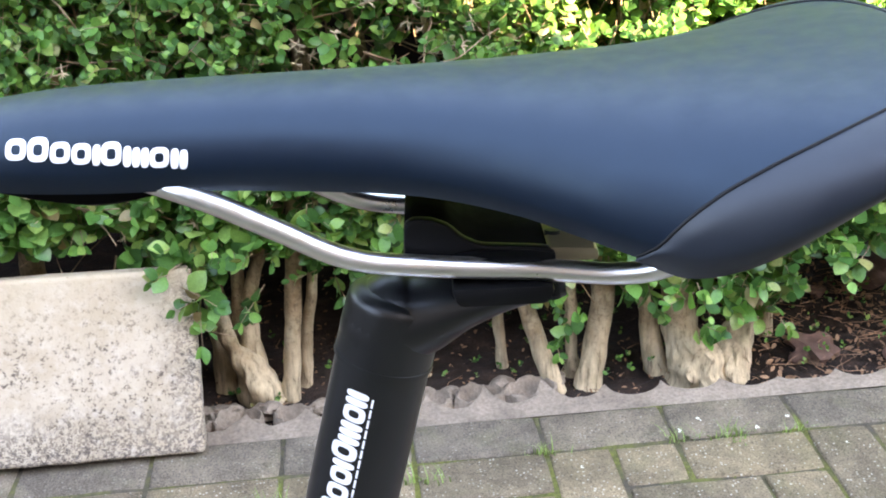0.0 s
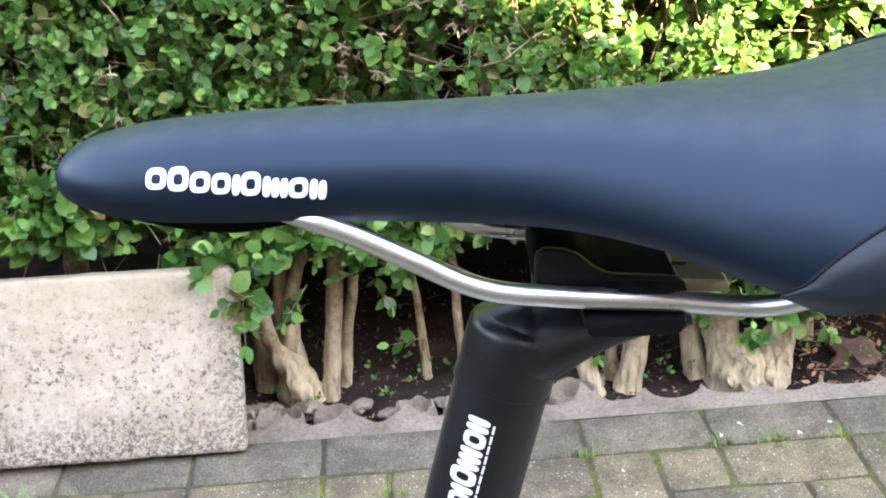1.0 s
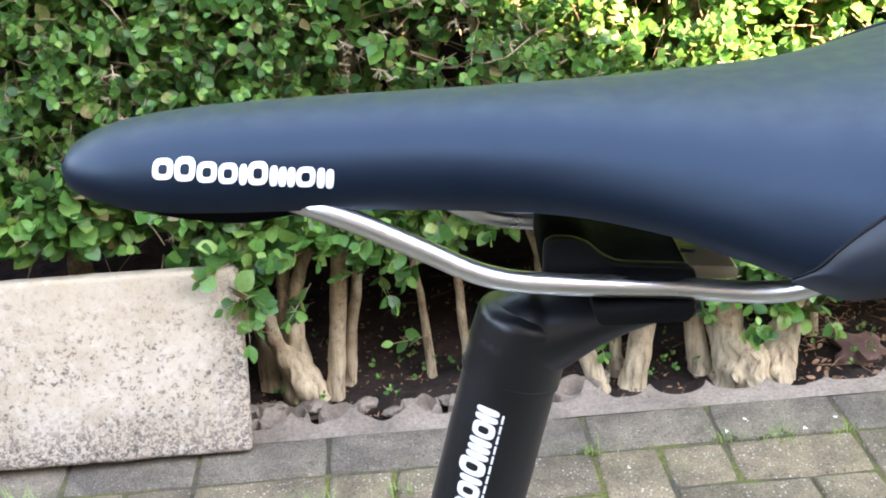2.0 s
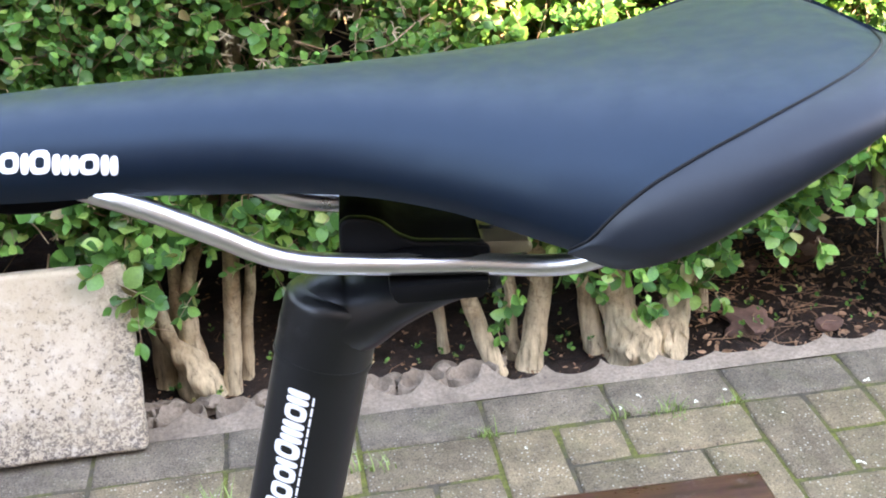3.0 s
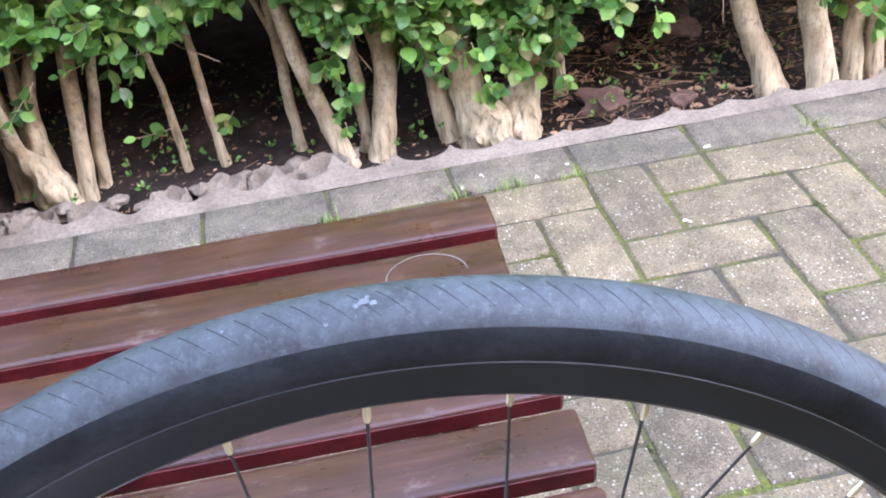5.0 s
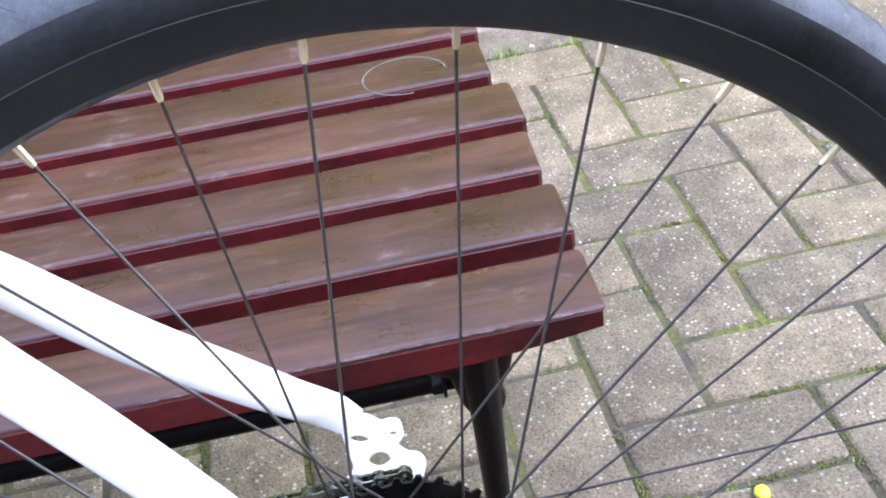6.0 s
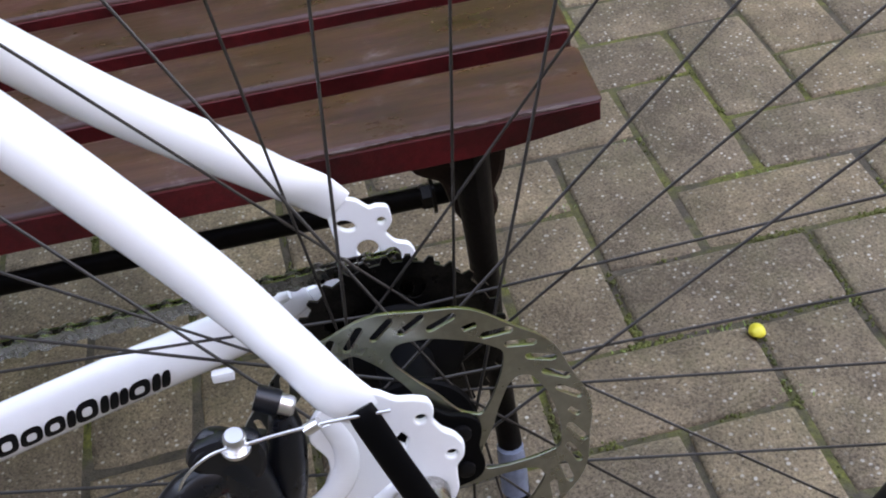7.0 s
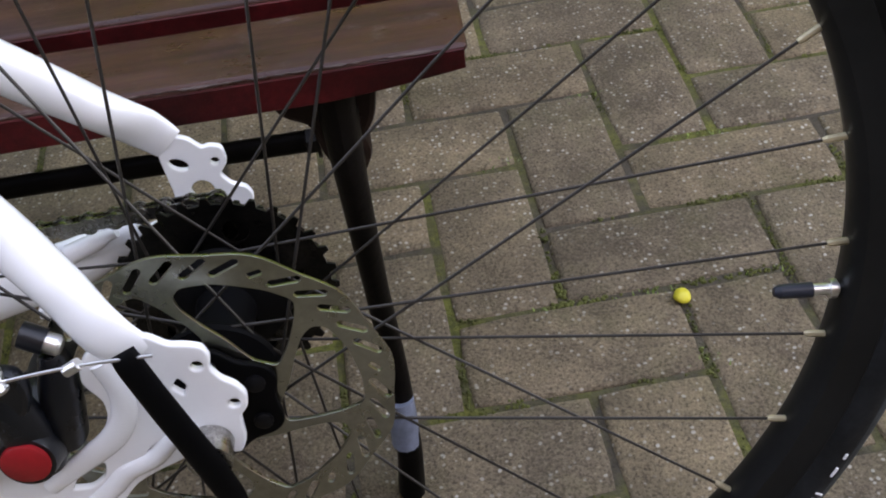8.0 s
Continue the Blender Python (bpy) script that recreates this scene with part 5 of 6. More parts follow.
def build_frame(bike):
    fr = new("frame")
    fr.parent = bike
    fr["label"] = "gloss white alloy bicycle frame with forged rear dropouts"
    bm = bmesh.new()
    cyl(bm, (post_x(-0.065), 0.006, -0.065), (post_x(0.42), 0.010, 0.42), 0.0175, seg=32)
    part("seat_tube", bm, WHITE, fr).matrix_local = PERCH
    bm = bmesh.new()
    cyl(bm, (post_x(0.41), 0.010, 0.41), (post_x(0.432), 0.0105, 0.432), 0.0195, seg=32)
    part("seat_collar", bm, ANODISED, fr).matrix_local = PERCH
    bm = bmesh.new()
    cyl(bm, (-0.393, -0.034, -0.065), (-0.393, 0.034, -0.065), 0.021, seg=32)
    part("bottom_bracket", bm, WHITE, fr)
    near_up = ((-0.018, -0.0714, 0.0500), (-0.0295, -0.0702, 0.0630), (-0.0455, -0.0585, 0.0825), (-0.0695, -0.0480, 0.1135), (-0.110, -0.0440, 0.1695), (-0.1435, -0.041, 0.2120), (-0.20, -0.033, 0.285), (-0.270, -0.012, 0.375))
    far_up = ((-0.021, 0.0667, 0.0540), (-0.0315, 0.0655, 0.0655), (-0.048, 0.058, 0.083), (-0.073, 0.049, 0.109), (-0.112, 0.045, 0.143), (-0.155, 0.043, 0.184), (-0.20, 0.036, 0.230), (-0.268, 0.014, 0.328))
    for pts in (near_up, far_up):
        bm = bmesh.new()
        sweep(bm, pts, ((0.0095, 0.0026), (0.0116, 0.0054), (0.0104, 0.0108), (0.0119, 0.0110), (0.0124, 0.0112), (0.0124, 0.0112), (0.0116, 0.0106), (0.0100, 0.0098)), seg=24, up=(0, 1, 0), steps=8)
        part("seat_stay", bm, WHITE, fr).location = FAR if pts is far_up else (0, 0, 0)
    near_low = ((-0.058, -0.0690, -0.040), (-0.072, -0.0675, -0.0475), (-0.095, -0.0655, -0.0530), (-0.152, -0.0610, -0.0570), (-0.200, -0.056, -0.0560), (-0.31, -0.045, -0.050), (-0.385, -0.030, -0.062))
    far_low = ((-0.046, 0.062, 0.010), (-0.064, 0.058, 0.005), (-0.089, 0.053, -0.002), (-0.152, 0.047, -0.0140), (-0.22, 0.042, -0.029), (-0.31, 0.036, -0.050), (-0.385, 0.030, -0.068))
    for pts in (near_low, far_low):
        bm = bmesh.new()
        sweep(bm, pts, ((0.0060, 0.0080), (0.0075, 0.0120), (0.0085, 0.0150), (0.0090, 0.0158), (0.0092, 0.0165), (0.0095, 0.0160), (0.010, 0.015)), seg=24, up=(0, 0, 1), steps=8)
        part("chain_stay", bm, WHITE, fr).location = FAR if pts is far_low else (0, 0, 0)
    # forged dropouts
    far = round_poly([(-0.027, 0.050), (-0.020, 0.0580), (-0.012, 0.0555), (-0.006, 0.0490), (-0.002, 0.0500), (0.0035, 0.0485), (0.0045, 0.0400), (-0.001, 0.0335), (0.004, 0.026), (0.0110, 0.0235), (0.0135, 0.0180), (0.010, 0.008), (0.012, -0.006), (0.007, -0.014), (0.003, -0.012), (0.004, -0.002),
                      (-0.004, 0.003), (-0.007, -0.008), (-0.018, -0.014), (-0.060, -0.012), (-0.060, 0.002), (-0.035, 0.010), (-0.024, 0.022), (-0.0265, 0.042)], 3, 0.3)
    plate("dropout", [far, circle(-0.0008, 0.0413, 0.0030), circle(-0.0190, 0.0420, 0.0060, squash=0.65, turn=-0.5), circle(-0.0105, 0.0255, 0.0066)], 0.0670, 0.0042, WHITE, fr, 0.0008, "white forged dropout with lightening holes").location = FAR
    near = round_poly([(-0.038, 0.054), (-0.026, 0.060), (-0.0136, 0.0592), (-0.0058, 0.0526), (0.0006, 0.0516), (0.0068, 0.0494), (0.0084, 0.0445), (0.0068, 0.0385), (0.0103, 0.0317), (0.0155, 0.0275), (0.0185, 0.0222), (0.0178, 0.0157),
                       (0.0139, 0.0110), (0.0133, 0.0043), (0.0133, -0.0028), (0.0105, -0.0092), (0.0072, -0.0092), (0.0056, 0.0005), (-0.0017, 0.0040), (-0.0075, -0.001), (-0.0147, -0.0090), (-0.0262, -0.0134), (-0.0381, -0.0195), (-0.0478, -0.0310),
                       (-0.0586, -0.0400), (-0.072, -0.0455), (-0.108, -0.0440), (-0.1075, -0.0250), (-0.0985, -0.0190), (-0.1014, -0.0095), (-0.0925, -0.0010), (-0.0885, -0.0017), (-0.0818, -0.0086), (-0.0714, -0.0091), (-0.0595, -0.0040), (-0.0507, 0.0032),
                       (-0.0429, 0.0104), (-0.0379, 0.0206), (-0.0375, 0.0295), (-0.0435, 0.0400), (-0.0420, 0.0480)], 3, 0.3)
    plate("dropout", [near, circle(0.0031, 0.0408, 0.0034), circle(0.0134, 0.0180, 0.0034), round_poly([(-0.0112, 0.0312), (-0.0060, 0.0374), (-0.0022, 0.0316), (-0.0054, 0.0246)], 3, 0.3),
                      round_poly([(-0.0672, -0.0196), (-0.0618, -0.0112), (-0.0512, -0.0040), (-0.0464, -0.0052), (-0.0490, -0.0145), (-0.0575, -0.0205)], 3, 0.3),
                      round_poly([(-0.0310, -0.0030), (-0.0198, 0.0056), (-0.0176, -0.0016), (-0.0251, -0.0066)], 3, 0.3)], -0.0712, 0.0040, WHITE, fr, 0.0010, "white forged dropout and brake mount with lightening holes")
    # raised ribs of the two struts
    for pts, rad in ((((-0.0345, -0.0718, 0.0490), (-0.0305, -0.0722, 0.0347), (-0.0322, -0.0724, 0.0205), (-0.0395, -0.0724, 0.0088), (-0.0515, -0.0722, -0.0004), (-0.0640, -0.0720, -0.0085), (-0.0745, -0.0718, -0.0160)), (0.0050, 0.0054, 0.0058, 0.0060, 0.0056, 0.0050, 0.0042)),
                     (((-0.0050, -0.0716, 0.0100), (-0.0150, -0.0720, 0.0040), (-0.0265, -0.0722, -0.0070), (-0.0400, -0.0722, -0.0130), (-0.0490, -0.0722, -0.0215), (-0.0600, -0.0720, -0.0300), (-0.0700, -0.0716, -0.0370)), (0.0034, 0.0040, 0.0046, 0.0050, 0.0050, 0.0048, 0.0040))):
        bm = bmesh.new()
        sweep(bm, pts, [(r, 0.0032) for r in rad], seg=18, up=(0, 1, 0), steps=6)
        part("strut_rib", bm, WHITE, fr)
    bm = bmesh.new()
    box(bm, (-0.1030, 0.0365, -0.0205), (-0.0910, 0.0420, -0.0145), 0.0015)
    part("cable_guide", bm, WHITE, fr).location = FAR
    bm = bmesh.new()
    sweep(bm, ((-0.066, 0.0465, 0.0135), (-0.052, 0.0470, 0.0185), (-0.045, 0.0475, 0.0210), (-0.040, 0.0475, 0.0225)), ((0.005, 0.0055), (0.005, 0.005), (0.0040, 0.0030), (0.0030, 0.0026)), seg=14)
    part("stay_tip", bm, WHITE, fr).location = FAR + Vector((-0.014, 0.0, -0.003))
    # maker's mark on the inner face of the far chain stay, as plain blocks
    centre = [(p[0], p[2]) for p in far_low][::-1]
    across = [(p[0], p[1]) for p in far_low][::-1]
    x, unit = -0.236, 0.0126
    for wide, tall, ring in MARKS:
        w = unit * wide
        def place(u, v, x=x, w=w, tall=tall):
            f = radians(-40 + 44 * tall * v)
            xx = x + w * 0.93 * u + 0.003 * v
            return Vector((xx, knots(xx, across) - 0.0096 * math.cos(f), knots(xx, centre) + 0.0166 * math.sin(f)))
        mark(place, INK, fr, (0, 0.0009, 0), ring).location = FAR
        x += w


def build_wheel(bike):
    wheel = new("rear_wheel")
    wheel.parent = bike
    wheel["label"] = "black spoked rear wheel with a slick tyre and disc rotor"
    R = 0.3485
    cr, sr = R - 0.0178, 0.0178
    prof = []
    for k in range(29):
        a = radians(-140 + 280 * k / 28)
        r = cr + sr * math.cos(a) * (1.0 if abs(a) < 1.2 else 1.0)
        prof.append((r, sr * 0.97 * math.sin(a)))
    inner = [(cr - sr * 0.62, 0.0095), (cr - sr * 0.62, -0.0095)]
    bm = bmesh.new()
    lathe(bm, prof[7:22] + [(prof[21][0] - 0.002, prof[21][1] * 0.9), (prof[7][0] - 0.002, prof[7][1] * 0.9)], 160)
    tread = part("tread", bm, RUBBER, wheel, "dusty grey-black tyre tread")
    bm = bmesh.new()
    lathe(bm, [(p[0] - 0.0004, p[1]) for p in prof] + inner, 160)
    part("sidewall", bm, SIDEWALL, wheel)
    bm = bmesh.new()
    lathe(bm, [(0.3200, -0.0125), (0.3212, -0.0138), (0.3200, -0.0148), (0.3180, -0.0143), (0.3165, -0.0137), (0.3045, -0.0126), (0.3013, -0.0085), (0.3000, 0), (0.3013, 0.0085), (0.3045, 0.0126), (0.3165, 0.0137), (0.3180, 0.0143), (0.3200, 0.0148), (0.3212, 0.0138), (0.3200, 0.0125), (0.3120, 0.0105), (0.3120, -0.0105)], 160)
    part("rim", bm, RIM, wheel)
    # fine slanting grooves of the tread
    bm = bmesh.new()
    for k in range(200):
        for s in (-1, 1):
            a0 = 2 * math.pi * (k + (0.5 if s > 0 else 0)) / 200
            pts = []
            for i in range(4):
                t = i / 3
                f = radians(6 + 40 * t)
                a = a0 + 0.034 * t * (-s)
                r = cr + sr * math.cos(f) + 0.00012
                yy = s * sr * 0.97 * math.sin(f)
                pts.append((Vector((r * math.sin(a), yy, r * math.cos(a))), a))
            for t0, ((p, a), (q, b)) in zip((0.0, 0.3, 0.6), zip(pts, pts[1:])):
                d = Vector((math.cos(a), 0, -math.sin(a))) * 0.00030 * (1.1 - t0)
                bm.faces.new([bm.verts.new(v) for v in (p - d, p + d, q + d, q - d)])
    g = part("tread_pattern", bm, SEAM, wheel, smooth=False)
    tagged(g, kind="stuff")
    # dust and dried mud on the crown
    bm = bmesh.new()
    rnd = random.Random(4)
    for a, off, s in ((0.9, -0.0065, 0.0022), (1.5, -0.0075, 0.0015), (0.4, -0.0080, 0.0013), (1.2, -0.0045, 0.0011), (-8.0, -0.006, 0.0007), (-1.6, -0.0125, 0.0010), (-12.0, -0.004, 0.0008), (6.0, -0.003, 0.0007), (11.0, -0.006, 0.0006)):
        t = radians(a)
        f = math.asin(off / sr)
        r = cr + sr * math.cos(f) + 0.0001
        m = Matrix.Translation((r * math.sin(t), off, r * math.cos(t))) @ Vector((math.sin(t), off / sr, math.cos(t))).to_track_quat("Z", "Y").to_matrix().to_4x4()
        vs = bmesh.ops.create_icosphere(bm, subdivisions=2, radius=s, matrix=m @ Matrix.Diagonal((1, 0.8, 0.12, 1)))["verts"]
        for v in vs:
            v.co += Vector((noise.noise(v.co * 700), noise.noise(v.co * 700 + Vector((3, 0, 0))), 0)) * s * 0.5
    mud = part("dried_mud", bm, plain("dried_mud", (0.105, 0.122, 0.135), 0.9, var=0.5, scale=300), wheel, "pale dried mud spots on the tyre")
    tagged(mud, kind="stuff")
    # hub
    bm = bmesh.new()
    lathe(bm, [(0.0145, -0.0475), (0.0195, -0.0465), (0.0195, -0.042), (0.0150, -0.040), (0.0280, -0.0345), (0.0290, -0.032), (0.0280, -0.0295), (0.0150, -0.024), (0.0135, 0.0), (0.0150, 0.014), (0.0300, 0.0195), (0.0315, 0.022), (0.0300, 0.0245), (0.0180, 0.027), (0.0180, 0.058), (0.008, 0.060), (0.008, -0.052)], 48)
    part("hub", bm, HUBBLACK, wheel)
    bm = bmesh.new()
    cyl(bm, (0, -0.082, 0), (0, 0.080, 0), 0.0048, seg=16)
    cyl(bm, (0, -0.068, 0), (0, -0.050, 0), 0.0105, 0.0125, seg=24)
    cyl(bm, (0, 0.058, 0), (0, 0.066, 0), 0.0105, seg=24)
    part("axle", bm, DARKSTEEL, wheel)
    # 32 spokes, three-cross
    for k in range(32):
        th = 2 * math.pi * k / 32
        far_side, sg = {1: (True, 1), 2: (False, 1), 3: (True, -1), 0: (False, -1)}[k % 4]
        ph = th + sg * radians(67.5)
        yh = 0.0222 if far_side else -0.0322
        n = Vector((0.2995 * math.sin(th), 0.0006 * (1 if far_side else -1), 0.2995 * math.cos(th)))
        h = Vector((0.028 * math.sin(ph), yh, 0.028 * math.cos(ph)))
        d = (h - n).normalized()
        bm = bmesh.new()
        cyl(bm, n, h, 0.00078, seg=8)
        sp = part("spoke", bm, SPOKE, wheel)
        bm = bmesh.new()
        cyl(bm, n - d * 0.004, n + d * 0.0078, 0.0018, seg=8)
        cyl(bm, n + d * 0.0078, n + d * 0.0100, 0.0018, 0.0012, seg=8)
        part("nipple", bm, BRASS, sp, "pale brass nipple")
    # valve with its cap
    a = radians(95.6)
    u = Vector((math.sin(a), 0, math.cos(a)))
    bm = bmesh.new()
    cyl(bm, u * 0.300, u * 0.281, 0.0030, seg=12)
    cyl(bm, u * 0.2985, u * 0.2950, 0.0050, seg=12)
    v = part("valve", bm, STEEL, wheel)
    bm = bmesh.new()
    cyl(bm, u * 0.2865, u * 0.2705, 0.0040, 0.0037, seg=14)
    cyl(bm, u * 0.2705, u * 0.2675, 0.0037, 0.0022, seg=14)
    part("valve_cap", bm, plain("slate_plastic", (0.020, 0.024, 0.034), 0.4, spec=0.3), v, "dark slate valve cap")
    # white marks on the rim and tyre side, unreadable: plain bars
    for a0, r, w, h in ((118.5, 0.334, 0.0012, 0.0045), (119.3, 0.334, 0.0012, 0.0045), (115.5, 0.333, 0.007, 0.0016), (113.4, 0.333, 0.004, 0.0016)):
        t = radians(a0)
        bm = bmesh.new()
        box(bm, (-w / 2, -0.0004, -h / 2), (w / 2, 0.0004, h / 2), 0.0002, 1, Matrix.Translation((r * math.sin(t), -0.0178, r * math.cos(t))) @ Matrix.Rotation(t, 4, "Y"))
        part("print_mark", bm, PRINT, wheel)
    # disc rotor
    yr = -0.0485
    outer = []
    for k in range(240):
        t = 2 * math.pi * k / 240
        r = 0.0795 + 0.0010 * math.sin(12 * t)
        outer.append((r * math.cos(t), r * math.sin(t)))
    holes = []
    def polar(r, deg):
        return (r * math.cos(radians(deg)), r * math.sin(radians(deg)))
    for k in range(6):
        b = 48 + 60 * k
        n = b - 60
        holes.append(round_poly([polar(r, n + d) for r, d in ((0.0590, 107), (0.0636, 103), (0.0648, 90), (0.0655, 72), (0.0660, 60), (0.0560, 54), (0.0440, 46), (0.0335, 37), (0.0280, 56), (0.0345, 82), (0.0420, 97), (0.0520, 106))], 3, 0.3))
        holes.append(circle(*polar(0.0222, b - 20), 0.0022, 12))
        for d, r0 in ((-3, 0.0725), (7, 0.0725), (17, 0.0720), (27, 0.0728), (37, 0.0722), (47, 0.0725)):
            c, sn = polar(r0, b + d)
            q = radians(b + d - 52)
            L, W = (0.0072, 0.0019) if d != 17 else (0.0034, 0.0016)
            holes.append([(c + x * math.cos(q) - z * math.sin(q), sn + x * math.sin(q) + z * math.cos(q)) for x, z in
                          ((-L, -W * 0.4), (-L * 0.8, -W), (L * 0.8, -W), (L, -W * 0.4), (L, W * 0.4), (L * 0.8, W), (-L * 0.8, W), (-L, W * 0.4))])
    holes.append(circle(0, 0, 0.0175, 24))
    rotor = plate("disc_rotor", [outer] + holes, yr, 0.0018, ROTOR, wheel, 0.00005, "slotted steel disc brake rotor")
    ringo = [polar(0.0283 + 0.0024 * math.cos(6 * radians(d - 28)), d) for d in range(0, 360, 5)]
    plate("rotor_carrier", [ringo, circle(0, 0, 0.0120, 24)], yr - 0.0030, 0.0036, HUBBLACK, wheel, 0.0008, "black scalloped rotor carrier")
    for k in range(6):
        x, z = polar(0.0222, 28 + 60 * k)
        bm = bmesh.new()
        bolt(bm, (x, yr - 0.0040, z), (x, yr - 0.0072, z), 0.0044, 14)
        part("rotor_bolt", bm, BLACK, rotor)
    # cassette
    cas = new("cassette")
    cas.parent = wheel
    for i, (yc, r, teeth) in enumerate(((0.0300, 0.0535, 30), (0.0336, 0.0490, 27), (0.0372, 0.0450, 25), (0.0408, 0.0410, 23), (0.0444, 0.0372, 20), (0.0480, 0.0330, 17), (0.0516, 0.0295, 15), (0.0552, 0.0260, 13))):
        ol = []
        for k in range(teeth):
            for f, dr in ((0, -0.0022), (0.25, -0.0022), (0.40, 0.0016), (0.60, 0.0016), (0.75, -0.0022)):
                t = 2 * math.pi * (k + f) / teeth
                ol.append(((r + dr) * math.cos(t), (r + dr) * math.sin(t)))
        hs = [circle(0, 0, 0.0172, 24)]
        if r > 0.036:
            for k in range(5):
                t = radians(72 * k + 8 * i)
                hs.append(circle(r * 0.68 * math.cos(t), r * 0.68 * math.sin(t), r * 0.13, 12))
        plate("cog", [ol] + hs, yc, 0.0017, DARKSTEEL, cas, 0.0002)


def build_brake(bike):
    br = new("brake_caliper")
    br.parent = bike
    br["label"] = "black cable disc brake caliper with a red adjuster cap"
    bm = bmesh.new()
    sweep(bm, ((-0.0725, -0.0790, 0.0590), (-0.0750, -0.0800, 0.0545), (-0.0748, -0.0805, 0.0480), (-0.0728, -0.0805, 0.0400), (-0.0715, -0.0795, 0.0300), (-0.0712, -0.0780, 0.0170), (-0.0712, -0.0770, 0.0030)),
          ((0.0085, 0.0040), (0.0142, 0.0056), (0.0140, 0.0070), (0.0106, 0.0085), (0.0112, 0.0098), (0.0128, 0.0104), (0.0105, 0.0085)), seg=28, up=(0, 1, 0), steps=8)
    part("body", bm, CALIPER, br)
    bm = bmesh.new()
    sweep(bm, ((-0.0705, -0.048, 0.012), (-0.0705, -0.062, 0.013), (-0.0708, -0.080, 0.0155), (-0.0710, -0.0885, 0.0162)), ((0.0150, 0.0190), (0.0155, 0.0190), (0.0132, 0.0136), (0.0118, 0.0120)), seg=28, up=(0, 0, 1))
    part("piston_housing", bm, CALIPER, br)
    bm = bmesh.new()
    sweep(bm, ((-0.0585, -0.068, 0.010), (-0.0570, -0.070, 0.022), (-0.0545, -0.070, 0.036), (-0.0530, -0.069, 0.046), (-0.0525, -0.068, 0.056)), ((0.0075, 0.010), (0.0088, 0.0110), (0.0088, 0.0100), (0.0078, 0.009), (0.0050, 0.007)), seg=20, up=(0, 1, 0))
    part("bridge", bm, CALIPER, br)
    bm = bmesh.new()
    cyl(bm, (-0.0610, -0.0690, 0.0665), (-0.0520, -0.0706, 0.0622), 0.0056, seg=24)
    part("adjuster_barrel", bm, CALIPER, br)
    bm = bmesh.new()
    bolt(bm, (-0.0520, -0.0706, 0.0622), (-0.0462, -0.0716, 0.0596), 0.0044, 24)
    part("mount_bolt", bm, STEEL, br, "bare steel bolt")
    bm = bmesh.new()
    sweep(bm, ((-0.0760, -0.0800, 0.0385), (-0.0850, -0.0830, 0.0400), (-0.0940, -0.0840, 0.0365), (-0.1040, -0.0850, 0.0290)), ((0.0070, 0.0060), (0.0092, 0.0072), (0.0095, 0.0076), (0.0082, 0.0064)), seg=16, up=(0, 1, 0))
    part("lever_arm", bm, CALIPER, br)
    bm = bmesh.new()
    sweep(bm, ((-0.095, -0.085, 0.036), (-0.106, -0.086, 0.029), (-0.115, -0.087, 0.020), (-0.121, -0.088, 0.0125)), (0.0074, 0.0066, 0.0054, 0.0048), seg=16, up=(0, 1, 0))
    part("cable_stop", bm, CALIPER, br)
    for k in range(5):
        f = k / 4
        c, d = Vector((-0.1065 - 0.0120 * f, -0.0862 - 0.0010 * f, 0.0288 - 0.0135 * f)), Vector((-0.65, -0.05, -0.75))
        bm = bmesh.new()
        cyl(bm, c - d * 0.0009, c + d * 0.0009, 0.0072 - 0.0016 * f, seg=20)
        part("adjuster_ring", bm, CALIPER, br)
    plate("arm_cap", [round_poly([(-0.0900, 0.0520), (-0.0868, 0.0582), (-0.0775, 0.0608), (-0.0640, 0.0590), (-0.0618, 0.0505), (-0.0645, 0.0420), (-0.0705, 0.0370), (-0.0790, 0.0415)], 4, 0.32)], -0.0830, 0.0085, CALIPER, br, 0.0026)
    bm = bmesh.new()
    cyl(bm, (-0.0712, -0.0875, 0.0163), (-0.0712, -0.0899, 0.0163), 0.0101, seg=36)
    cyl(bm, (-0.0712, -0.0899, 0.0163), (-0.0712, -0.0906, 0.0163), 0.0101, 0.0092, seg=36)
    part("red_cap", bm, RED, br, "round red adjuster cap")
    for name, a, b, r in (("cable_bolt", (-0.0708, -0.0855, 0.0570), (-0.0698, -0.0880, 0.0655), 0.0047), ("mount_bolt", (-0.0905, -0.083, 0.0105), (-0.0900, -0.0875, 0.0172), 0.0036), ("mount_bolt", (-0.0998, -0.087, 0.0190), (-0.1000, -0.0925, 0.0255), 0.0036)):
        bm = bmesh.new()
        bolt(bm, a, b, r, 24)
        d = Vector(b) - Vector(a)
        cyl(bm, Vector(a) - d * 0.05, Vector(a) + d * 0.18, r * 1.35, seg=24)
        o = part(name, bm, STEEL if r > 0.004 else CHAIN, br, "bare steel bolt")
        if r < 0.005:
            continue
        bm = bmesh.new()
        cyl(bm, Vector(b) - d * 0.03, Vector(b) + d * 0.012, r * 0.42, seg=6)
        part("socket", bm, BLACK, o)
    bm = bmesh.new()
    sweep(bm, ((-0.0655, -0.0885, 0.0600), (-0.050, -0.0870, 0.0605), (-0.030, -0.0862, 0.0608), (-0.008, -0.0862, 0.0605)), (0.00075,) * 4, seg=8)
    sweep(bm, ((-0.0655, -0.0885, 0.0600), (-0.080, -0.0895, 0.0590), (-0.094, -0.0885, 0.0480), (-0.1030, -0.088, 0.0300)), (0.00070,) * 4, seg=8)
    part("cable", bm, STEEL, br, "bare steel brake cable")
    bm = bmesh.new()
